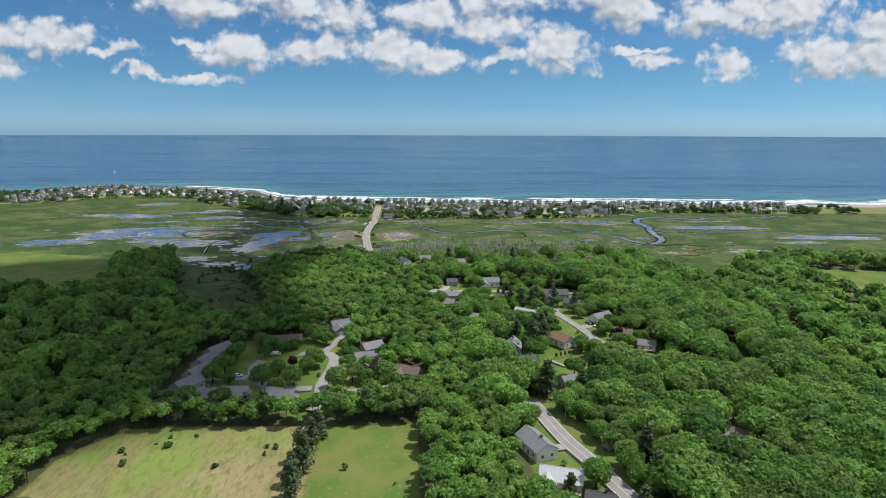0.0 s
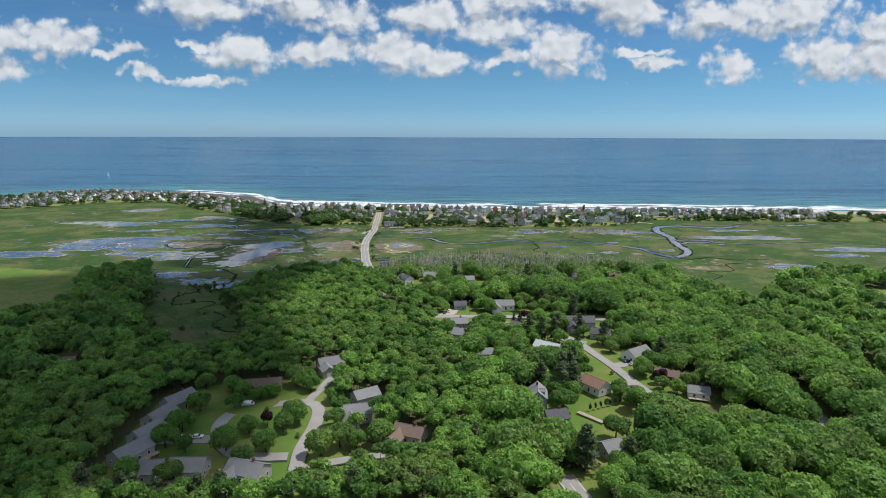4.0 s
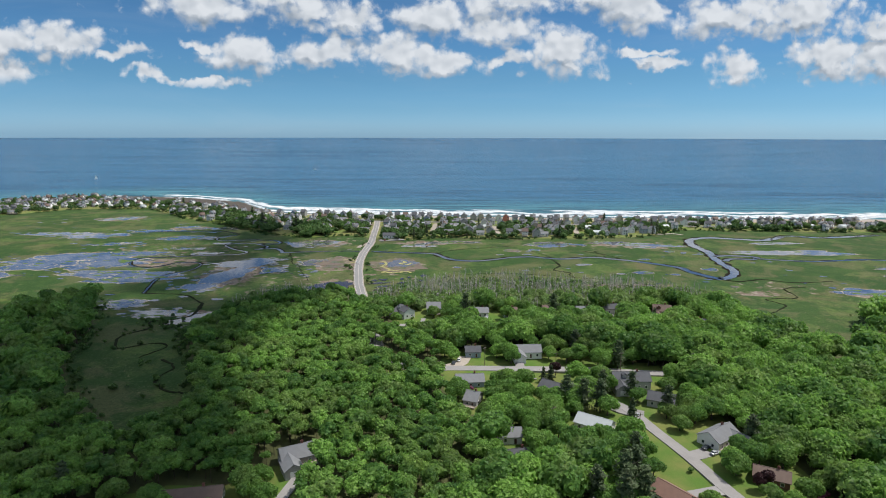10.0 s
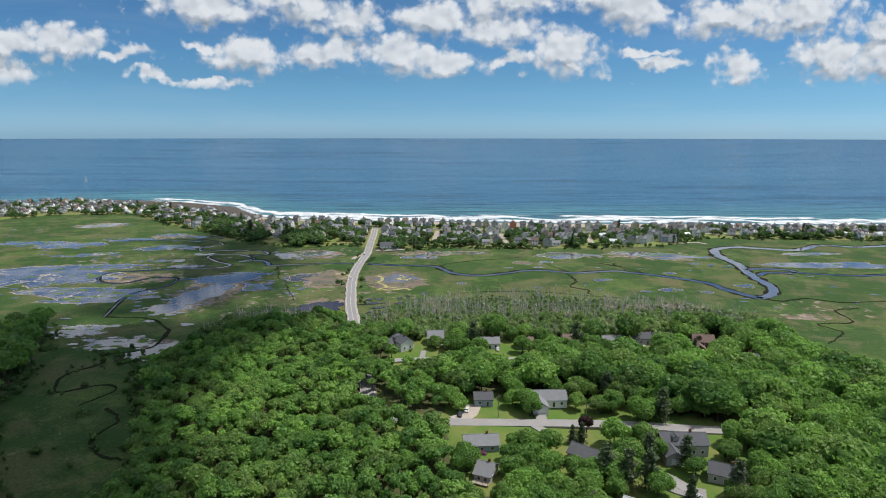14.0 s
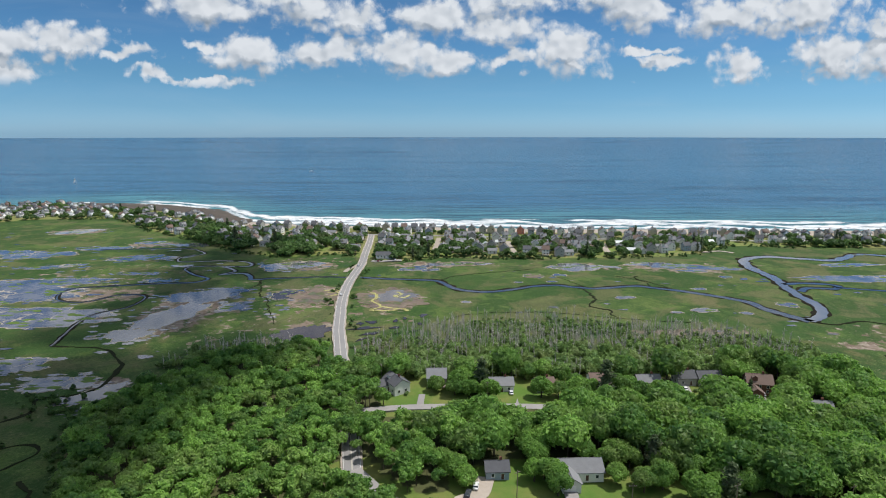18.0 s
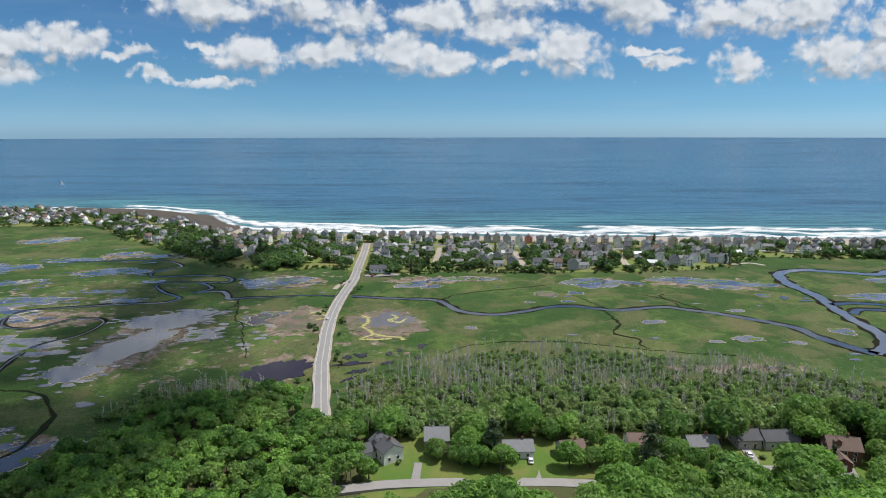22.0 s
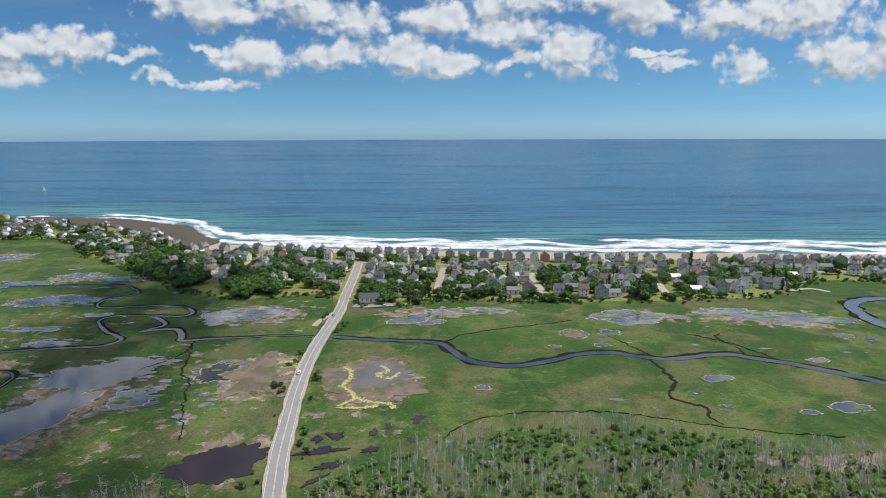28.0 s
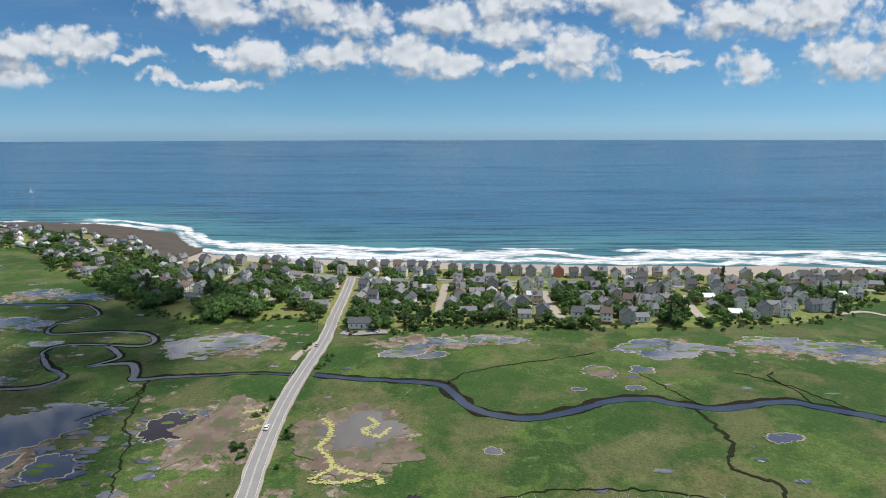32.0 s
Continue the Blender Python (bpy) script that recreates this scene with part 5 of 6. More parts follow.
add_box(bm, -0.6, -0.04, 2.05, 0.6, 0.03, 2.15, 1)
DOOR_MESH = bm_mesh("door", bm, [DOOR, TRIM])
bm = bmesh.new()
add_box(bm, -1.35, -0.06, 0, 1.35, 0.03, 2.2)
for k in range(1, 4):
    add_box(bm, -1.3, -0.075, 0.55 * k - 0.02, 1.3, -0.05, 0.55 * k + 0.02)
GARAGE_DOOR = bm_mesh("garage_door", bm, TRIM)
bm = bmesh.new()
add_box(bm, -0.4, -0.4, 0, 0.4, 0.4, 2.0)
add_box(bm, -0.48, -0.48, 1.85, 0.48, 0.48, 2.0)
add_box(bm, -0.2, -0.2, 2.0, 0.2, 0.2, 2.2)
CHIMNEY = bm_mesh("chimney", bm, BRICK)


def gable_walls(w, d, h, rise):
    bm = bmesh.new()
    add_box(bm, -w / 2, -d / 2, -0.6, w / 2, d / 2, h)
    for x in (-w / 2, w / 2):
        s = 0.12 if x < 0 else -0.12
        a = [bm.verts.new((x, -d / 2, h)), bm.verts.new((x, d / 2, h)), bm.verts.new((x, 0, h + rise))]
        b = [bm.verts.new((x + s, -d / 2, h)), bm.verts.new((x + s, d / 2, h)), bm.verts.new((x + s, 0, h + rise))]
        bm.faces.new(a), bm.faces.new(b)
        bm.faces.new((a[0], a[2], b[2], b[0])), bm.faces.new((a[1], a[2], b[2], b[1]))
    return bm


def gable_roof(w, d, h, rise, lap=0.45, thick=0.22):
    """Two pitched slabs with eaves, meeting at a capped ridge."""
    bm = bmesh.new()
    run = d / 2
    slope = rise / run
    for s in (-1, 1):
        y0, y1 = s * (run + lap), 0
        z0, z1 = h - lap * slope, h + rise
        vs = [bm.verts.new(p) for p in ((-w / 2 - lap, y0, z0), (w / 2 + lap, y0, z0), (w / 2 + lap, y1, z1), (-w / 2 - lap, y1, z1))]
        up_ = [bm.verts.new(v.co + Vector((0, 0, thick))) for v in vs]
        for f in ((0, 1, 2, 3),):
            bm.faces.new([vs[i] for i in f]), bm.faces.new([up_[i] for i in f])
        for k in range(4):
            bm.faces.new((vs[k], vs[(k + 1) % 4], up_[(k + 1) % 4], up_[k]))
    add_box(bm, -w / 2 - lap, -0.12, h + rise + thick - 0.06, w / 2 + lap, 0.12, h + rise + thick + 0.05)
    return bm


def window(parent, x, y, z, turn, rich):
    f = part("window", WINDOW_FRAME if rich else WINDOW_WHOLE, parent)
    f.matrix_local = pose(x, y, z, 0, 0, turn)
    if rich:
        part("pane", PANE, f)


def make_house(w, d, h, wall, roof, wing=0, rich=True, porch=False, chimney=True, dormer=False, label=""):
    """A gabled house at the origin, its front to -y."""
    top = new("house")
    rise = d * (0.30 if h < 4.6 else 0.40)
    part("wall", bm_mesh("wall", gable_walls(w, d, h, rise), WALLS[wall]), top)
    part("roof", bm_mesh("roof", gable_roof(w, d, h, rise), ROOFS[roof]), top)
    floors = [1.55] if h < 4.6 else [1.55, h - 1.25]
    cols = max(2, int(w / 3.4))
    for z in floors:
        for k in range(cols):
            x = (k + 0.5) / cols * (w - 1.2) - (w - 1.2) / 2
            if z < 2 and k == cols // 2:
                dr = part("door", DOOR_MESH, top)
                dr.matrix_local = pose(x, -d / 2 - 0.02, 0.05)
            else:
                window(top, x, -d / 2 - 0.02, z, 0, rich)
        for x, turn in ((-w / 2 - 0.02, -90), (w / 2 + 0.02, 90)):
            window(top, x, -d * 0.22, z, turn, rich)
            if rich:
                window(top, x, d * 0.22, z, turn, rich)
    if h >= 4.6 and rich:
        for x, turn in ((-w / 2 - 0.02, -90), (w / 2 + 0.02, 90)):
            window(top, x, 0, h + rise * 0.35, turn, rich)
    if chimney:
        c = part("chimney", CHIMNEY, top, "brick chimney")
        c.matrix_local = pose(w * 0.18, 0.3, h + rise - 0.9)
    if wing:
        ww, wd, wh = 6.2, 6.5, min(h, 3.0)
        wx, wy = (-w / 2 + 2.4) * (1 if wing > 0 else -1), -d / 2 - wd / 2 + 1.2
        m = pose(wx, wy, 0, 0, 0, 90)
        bmw = gable_walls(wd + 2.0, ww, wh, ww * 0.32)
        bmesh.ops.transform(bmw, matrix=m, verts=bmw.verts)
        part("garage_wall", bm_mesh("garage_wall", bmw, WALLS[wall]), top)
        bmr = gable_roof(wd + 2.0, ww, wh, ww * 0.32)
        bmesh.ops.transform(bmr, matrix=m, verts=bmr.verts)
        part("garage_roof", bm_mesh("garage_roof", bmr, ROOFS[roof]), top)
        gd = part("garage_door", GARAGE_DOOR, top)
        gd.matrix_local = pose(wx, wy - (wd + 2.0) / 2 - 0.02, 0.05)
    if porch:
        bm = bmesh.new()
        add_box(bm, -w / 2, -d / 2 - 2.6, 0.7, w / 2, -d / 2 - 0.03, 0.9)
        for x in (-w / 2 + 0.1, -w / 6, w / 6, w / 2 - 0.1):
            add_box(bm, x - 0.07, -d / 2 - 2.55, -0.6, x + 0.07, -d / 2 - 2.41, 1.8)
        add_box(bm, -w / 2, -d / 2 - 2.56, 1.75, w / 2, -d / 2 - 2.44, 1.85)
        part("deck", bm_mesh("deck", bm, DECK), top, "weathered wooden deck with a rail")
    if dormer:
        bm = gable_walls(2.6, 2.2, 1.2, 0.8)
        m = pose(-w * 0.2, -d * 0.22, h + rise * 0.42, 0, 0, 90)
        bmesh.ops.transform(bm, matrix=m, verts=bm.verts)
        part("dormer_wall", bm_mesh("dormer_wall", bm, WALLS[wall]), top)
        bm = gable_roof(2.6, 2.2, 1.2, 0.8, 0.2, 0.12)
        bmesh.ops.transform(bm, matrix=m, verts=bm.verts)
        part("dormer_roof", bm_mesh("dormer_roof", bm, ROOFS[roof]), top)
    return tagged(top, label or f"{WALL_WORDS[wall]} house with a {ROOF_WORDS[roof]} roof", "house")


def land_z(x, y):
    return float(ground_z(np.array(float(x)), np.array(float(y))))


for k, (x, y, turn, w, d, h, wall, roof, wing) in enumerate(HOUSES):
    where = "terraced house by a loop road" if k >= 38 else "house among trees"
    ob = make_house(w, d, h, wall, roof, wing, True, k % 5 == 3, k % 3 != 1, h >= 4.4, f"{WALL_WORDS[wall]} {where} with {ROOF_WORDS[roof]} roof")
    ob.matrix_basis = pose(x, y, land_z(x, y) + 0.35, 0, 0, turn)

# ---- the beach village ----
rng = np.random.RandomState(21)
KINDS = []
for w, d, h, wall, roof, porch, dormer in ((6.8, 8.5, 5.8, 1, 2, 1, 0), (6.8, 7.5, 5.2, 0, 1, 0, 1), (9, 6.5, 2.9, 0, 1, 0, 0), (6.6, 8.5, 6.0, 4, 1, 1, 1), (7, 7.5, 5.2, 2, 2, 0, 0),
                                           (11, 7, 3.0, 4, 1, 1, 0), (6.6, 7.5, 5.4, 0, 1, 0, 1), (7.4, 7.5, 5.2, 0, 2, 1, 0), (6.8, 8, 5.6, 0, 3, 1, 0), (8, 7, 3.0, 0, 5, 0, 0), (8, 8, 5.6, 5, 3, 1, 0)):
    t_ob = make_house(w, d, h, wall, roof, 0, False, bool(porch), rng.uniform() < 0.4, bool(dormer), f"{WALL_WORDS[wall]} beach house with a {ROOF_WORDS[roof]} roof")
    t_ob["group"] = "beach village houses"
    KINDS.append(t_ob)
village, used, far_houses = [], set(), []


def settle(x, y, turn, kind):
    if any((x - a) ** 2 + (y - b) ** 2 < 9.6**2 for a, b in village) or abs(y) > 1300:
        return
    if min(float(away(np.array(x), np.array(y), line)) for line in BEACH_ROADS) < 7.5 or float(away(np.array(x), np.array(y), MAIN)) < 11:
        return
    village.append((x, y))
    m = pose(x, y, land_z(x, y) + 0.45, 0, 0, turn)
    if x < -262 or x > 400:
        far_houses.append((kind, m))
    elif kind in used:
        copy_thing(KINDS[kind], m)
    else:
        used.add(kind)
        KINDS[kind].matrix_basis = m


def slope_at(x):
    return math.degrees(math.atan2(float(shore_y(x + 20) - shore_y(x - 20)), 40))


for x in np.arange(-235, 600, 11.6):  # sea-front row
    x += rng.uniform(-2, 2)
    y = float(shore_y(x) - beach_width(x)) - 13 + rng.uniform(-2, 2)
    settle(x, y, slope_at(x) + rng.choice([0, 90]) + rng.uniform(-4, 4), 10 if abs(x - 123) < 7.3 else int(rng.choice([0, 1, 3, 4, 6, 7, 8, 0, 3])))
for x0 in np.arange(-240, 600, 12.6):  # the rows behind
    for back in (34, 50, 67, 84, 101, 118, 135):
        x = x0 + rng.uniform(-3.5, 3.5)
        y = float(shore_y(x) - beach_width(x)) - back + rng.uniform(-4, 4)
        if y > float(strip_y(x)) + 7 and rng.uniform() < (0.95 if back < 60 else 0.78):
            settle(x, y, slope_at(x) + rng.choice([0, 90]) + rng.uniform(-8, 8), int(rng.randint(0, 10)))
for x0 in np.arange(-700, -240, 13.4):  # the point
    for y0 in np.arange(900, 1300, 14):
        x, y = x0 + rng.uniform(-4, 4), y0 + rng.uniform(-4, 4)
        if float(strip_y(x)) + 6 < y < float(shore_y(x) - beach_width(x)) - 6 and rng.uniform() < 0.55:
            settle(x, y, slope_at(x) + rng.choice([0, 90]) + rng.uniform(-12, 12), int(rng.randint(0, 10)))


def house_arrays(top):
    """The triangles of a house with all its parts, and their materials."""
    pieces, mats = [], []

    def visit(ob, m):
        if ob.type == "MESH":
            ob.data.calc_loop_triangles()
            v = np.array([m @ w.co for w in ob.data.vertices])
            q = np.array([t.vertices for t in ob.data.loop_triangles])
            pieces.append((v, q))
            mats.extend(ob.data.materials[t.material_index] for t in ob.data.loop_triangles)
        for child in ob.children:
            visit(child, m @ child.matrix_parent_inverse @ child.matrix_basis)

    visit(top, Matrix())
    return (*join(pieces), mats)


shapes = {k: house_arrays(KINDS[k]) for k in {kind for kind, _ in far_houses}}
slots = sorted({m for s in shapes.values() for m in s[2]}, key=lambda m: m.name)
pieces, index = [], []
for kind, m in far_houses:
    v, q, mats = shapes[kind]
    r = np.array(m)
    pieces.append((v @ r[:3, :3].T + r[:3, 3], q))
    index.extend(slots.index(k) for k in mats)
tagged(new("far_houses", fast_mesh("far_houses", *join(pieces), slots, index)), "crowded grey and white beach houses on the far point", "houses", kind="stuff")
# the long white building by the causeway
ob = make_house(17, 8, 3.2, 0, 2, 0, True, False, False, False, "long low white building with a dark roof beside the causeway")
ob.matrix_basis = pose(-30, 822, land_z(-30, 822) + 0.4, 0, 0, 0)
village.append((-30, 822))

# trees and shrubs of the beach village
tx, ty = scatter(-800, 660, 800, 1310, 7.4, 31)
back_ = shore_y(tx) - beach_width(tx) - ty
rng = np.random.RandomState(33)
ok = (ty > strip_y(tx) + 2) & (back_ > 16) & (rng.uniform(0, 1, len(tx)) < np.clip(0.2 + back_ / 90, 0, 0.85) * np.where(tx < -260, 0.7, 1.0))
for a, b in village:
    ok &= (np.abs(tx - a) > 5.5) | (ty - b > 5) | (ty - b < -7)
for line in BEACH_ROADS:
    ok &= away(tx, ty, line) > 5
ok &= (np.abs(tx + 50) > 10) | (ty > 955)
clump = np.array([noise.noise((x * 0.028, y * 0.028, 6.1)) for x, y in zip(tx, ty)])
ok &= clump > -0.3 + 0.1 * np.clip((tx - 100) / 100, 0, 1)
tx, ty, clump = tx[ok], ty[ok], clump[ok]
s = spots_of(tx, ty, 4, 1, 0.03, rng, 0.55, 1.0)
s[:, 3] *= 1 + 0.5 * np.clip(clump, 0, 0.5)
s[:, 3] *= np.where((tx > -270) & (tx < -75) & (ty - strip_y(tx) < 75), 1.35, 1.0)
plant("village_trees", s, TOWN, [LEAF_DIMMED, LEAF_PINE, BARK], "green garden trees among the beach houses", "trees")

# low scrub along the village's edge, the causeway and the woods' rim
rng = np.random.RandomState(35)
bx, by = [], []
for _ in range(600):
    x = rng.uniform(-480, 560)
    y = float(strip_y(x)) + rng.normal(1, 3.5)
    if abs(x + 50) > 9 and noise.noise((x * 0.03, 2.0, 1.0)) > -0.2:
        bx.append(x), by.append(y)
for _ in range(110):
    y = rng.uniform(575, 800)
    side_ = rng.choice([-1, 1])
    x = float(np.interp(y, [p[1] for p in MAIN], [p[0] for p in MAIN])) + side_ * (6.2 + abs(rng.normal(0, 2.2)))
    if noise.noise((y * 0.05, side_ * 3.0, 7.0)) > -0.05 and abs(y - 748) > 9:
        bx.append(x), by.append(y)
edge_line = WOODS_EDGE[1:-1]
for _ in range(600):
    k = rng.randint(0, len(edge_line) - 1)
    t = rng.uniform()
    x = edge_line[k][0] * (1 - t) + edge_line[k + 1][0] * t + rng.normal(0, 3.5)
    y = edge_line[k][1] * (1 - t) + edge_line[k + 1][1] * t + rng.normal(2, 3.5)
    if abs(x + 38) > 14:
        bx.append(x), by.append(y)
for _ in range(170):
    x, y = rng.uniform(-200, -90), rng.uniform(360, 515)
    if inside(np.array(x), np.array(y), INLET) and noise.noise((x * 0.05, y * 0.05, 3)) > 0.0:
        bx.append(x), by.append(y)
for _ in range(330):
    k = rng.randint(0, len(INLET) - 1)
    t = rng.uniform()
    x, y = (INLET[k][i] * (1 - t) + INLET[k + 1][i] * t + rng.normal(0, 5.5) for i in (0, 1))
    bx.append(x), by.append(y)
for _ in range(60):
    x, y = rng.uniform(-116, 0), rng.uniform(180, 224)
    if noise.noise((x * 0.08, y * 0.08, 5)) > 0.15:
        bx.append(x), by.append(y)
bx, by = np.array(bx), np.array(by)
s = np.stack([bx, by, ground_z(bx, by), rng.uniform(0.4, 1.25, len(bx)), rng.randint(0, 4, len(bx)), rng.uniform(0, 0.8, len(bx))], 1)
plant("edge_scrub", s, SHRUB, [LEAF_DIMMED, LEAF_PINE, BARK], "low green scrub along roads, marsh and woods", "scrub")

# ---- single trees of the gardens ----
def make_tree(seed, crown, mat, trunk_r, trunk_h, label, tint):
    top = new("tree")
    v, q = crown
    part("crown", fast_mesh("crown", v, q, mat, None, [("tint", np.full(len(v), tint))]), top)
    bm = bmesh.new()
    rng = np.random.RandomState(seed)
    rings = []
    for k in range(5):
        s = k / 4
        r = trunk_r * (1.3 - 0.95 * s) if k else trunk_r * 1.6
        rings.append([bm.verts.new((math.cos(a) * r + 0.15 * math.sin(s * 3 + seed), math.sin(a) * r, s * trunk_h - (0.3 if k == 0 else 0))) for a in np.linspace(0, 2 * math.pi, 8)[:-1]])
    for a, b in zip(rings, rings[1:]):
        for k in range(7):
            bm.faces.new((a[k], a[(k + 1) % 7], b[(k + 1) % 7], b[k]))
    for k in range(5):  # limbs
        z, a = trunk_h * rng.uniform(0.45, 0.85), rng.uniform(0, 6.28)
        m = Matrix.Translation((0, 0, z)) @ Euler((rng.uniform(0.7, 1.1), 0, a)).to_matrix().to_4x4() @ Matrix.Translation((0, 0, trunk_h * 0.18))
        bmesh.ops.create_cone(bm, segments=5, radius1=trunk_r * 0.4, radius2=trunk_r * 0.12, depth=trunk_h * 0.36, matrix=m)
    part("trunk", bm_mesh("trunk", bm, BARK, True), top)
    return tagged(top, label, "tree", "garden trees")


GARDEN = [make_tree(k, broad_crown(110 + k, 1500, 0.40, 14, 5.2 + 0.3 * (k % 3), 4.8, 1.8), LEAF, 0.26, 6.5, words, tint) for k, (words, tint) in enumerate((
    ("broad deciduous tree in full green leaf on a lawn", 0.45), ("broad deciduous tree with fresh bright green leaves", 0.85), ("dense rounded deciduous tree with dark green leaves", 0.1),
    ("spreading deciduous tree in green leaf beside a house", 0.55), ("round-headed maple in deep green leaf", 0.3)))]
PINES = [make_tree(20 + k, pine_crown(130 + k, 1000, 0.5, 4.9, 14.5, 2.6, 0.5), LEAF_PINE, 0.26, 15.5, "tall white pine with open whorled branches", 0.3 + 0.3 * k) for k in range(3)]
SPRUCE = [make_tree(30 + k, pine_crown(140 + k, 1000, 0.36, 2.9, 9.5, 0.5, 1.0), LEAF_PINE, 0.18, 9.0, "dark conical spruce on a lawn", 0.15) for k in range(2)]
PURPLE = [make_tree(40, broad_crown(150, 1000, 0.38, 10, 3.4, 3.6, 1.6), LEAF_RED, 0.2, 4.5, "round purple-leaved maple on a lawn", 0.5)]
FRESH = GARDEN + PINES + SPRUCE + PURPLE
first = set(range(len(FRESH)))


def stand(kind, x, y, size, turn):
    """Set a tree of that kind there: the model itself first, then copies."""
    ob = FRESH[kind]
    m = pose(x, y, land_z(x, y) + 0.2, 0, 0, turn)
    if kind in first:
        first.discard(kind)
        ob.scale = (size, size, size)
        ob.location, ob.rotation_euler = m.translation, (0, 0, radians(turn))
    else:
        c = copy_thing(ob, m)
        c.scale = (size, size, size)


rng = np.random.RandomState(77)
for x, y in ((-69, 309), (-78, 301), (-50, 288), (-66, 279), (-53, 280), (-56, 265), (-71, 266), (-86, 266), (-29, 268), (-33, 284), (-56, 324), (-48, 318), (-93, 282), (-92, 299), (-32, 296), (-30, 320),
             (-13, 268), (-10, 283), (39, 405), (8, 420), (48, 388), (96, 428), (106, 372), (20, 372), (30, 372), (-77, 313), (-64, 312), (-84, 318), (-97, 322), (-36, 306), (-95, 270), (-96, 286), (-62, 256), (-84, 246), (-99, 248), (-52, 330), (-35, 262), (-22, 266)):
    stand(int(rng.choice([0, 2, 3, 4])), x, y, rng.uniform(0.72, 1.08), rng.uniform(0, 360))
for x, y, kind, size in ((-60, 285, 10, 0.9), (118, 320, 10, 1.0), (70, 420, 10, 0.9), (62, 412, 8, 0.8), (66, 413, 9, 0.85), (92, 374, 8, 0.95), (80, 380, 5, 0.9), (66, 383, 6, 0.95), (73, 381, 7, 0.9),
                         (137, 504, 8, 1.0), (141, 503, 9, 1.05), (154, 506, 9, 0.9), (152, 501, 8, 0.6), (-14, 270, 1, 0.6), (104, 428, 6, 0.9), (58, 312, 5, 0.95), (66, 308, 6, 1.0), (74, 322, 5, 1.0), (73, 311, 7, 0.95), (69, 318, 6, 1.05), (98, 392, 5, 0.8), (86, 396, 6, 0.75)):
    stand(kind, x, y, size, rng.uniform(0, 360))
for x, y in ((70, 158), (80, 172), (88, 178), (86, 166), (96, 172), (104, 178), (92, 188), (102, 190), (112, 184), (84, 192), (118, 178), (-40, 176), (-41, 184), (-39, 192), (-41, 199), (-38, 206), (-37, 214)):
    stand(int(rng.choice([5, 6, 7])), x, y, rng.uniform(0.7, 1.0), rng.uniform(0, 360))
for k, x in enumerate(np.arange(-112, 6, 6.2)):  # the planted row between field and houses
    if abs(x + 44) > 7:
        stand(int(rng.choice([2, 2, 5, 6, 7])), x + rng.uniform(-1, 1), 231 + rng.uniform(-2, 5), rng.uniform(0.62, 0.85), rng.uniform(0, 360))

LAWNS = [(80, 298, 11), (86, 286, 11), (76, 277, 9), (68, 284, 6), (104, 352, 8), (97, 322, 11), (109, 340, 8), (92, 350, 7), (-48, 276, 10), (-62, 296, 10), (-52, 312, 10), (-20, 272, 9), (22, 406, 10), (30, 412, 9), (60, 436, 8), (52, 418, 9), (88, 384, 9), (98, 400, 8),
         (137, 510, 10), (152, 508, 9), (0, 512, 9), (45, 510, 7), (58, 196, 9), (60, 186, 9), (14, 424, 9), (90, 366, 10), (22, 420, 8), (36, 417, 8), (52, 416, 9), (68, 417, 8), (84, 417, 8), (100, 419, 7), (114, 414, 8)]
tx, ty = scatter(-116, 180, 160, 540, 7.6, 41)
ok = (inside(tx, ty, YARDS) | inside(tx, ty, NORTH_YARDS)) & clear_of(tx, ty, 9)
for a, b, r in LAWNS:
    ok &= np.hypot(tx - a, ty - b) > r
for x, y in zip(tx[ok], ty[ok]):
    kind = int(rng.choice([0, 1, 2, 3, 4, 0, 2, 3, 4, 5]))
    stand(kind, float(x), float(y), rng.uniform(0.7, 1.12), rng.uniform(0, 360))

# ---- shrubs, hedges ----
def make_shrub(name, seed, mat, wide, tall, leaves, label):
    v, q = broad_crown(seed, leaves * 2, 0.2, 6, wide, tall, -tall * 0.45)
    ob = new(name, fast_mesh(name, v, q, mat, None, [("tint", np.full(len(v), 0.4))]))
    return tagged(ob, label, "shrub")


arb = make_shrub("arborvitae", 201, LEAF_PINE, 0.7, 1.9, 150, "small dark columnar evergreen in a row")
arb["group"] = "evergreen row"
for k in range(7):
    x, y = 76 + 2.6 * k, 294.5 + 1.0 * k
    m = pose(x, y, land_z(x, y) + 0.7, 0, 0, 50 * k)
    if k:
        copy_thing(arb, m)
    else:
        arb.matrix_basis = m
for k, (x, y) in enumerate(((122, 312), (126, 314), (130, 315), (133, 313), (26, 404), (136, 316))):
    ob = make_shrub("flowering_shrub", 210 + k, LEAF_FLOWER, 1.7, 1.3, 160, "rounded rhododendron bush covered in pink blossom")
    ob.matrix_basis = pose(x, y, land_z(x, y) + 0.6)
for k, (x, y) in enumerate(((-72, 282), (-55, 296), (-50, 300), (-64, 300), (8, 520), (-2, 514), (36, 512), (120, 404), (116, 398), (60, 322), (98, 332), (54, 192), (140, 512), (132, 512), (-46, 276))):
    ob = make_shrub("garden_shrub", 230 + k, LEAF_SHRUB, 1.4, 1.1, 130, "rounded green garden shrub beside a lawn")
    ob.matrix_basis = pose(x, y, land_z(x, y) + 0.5)

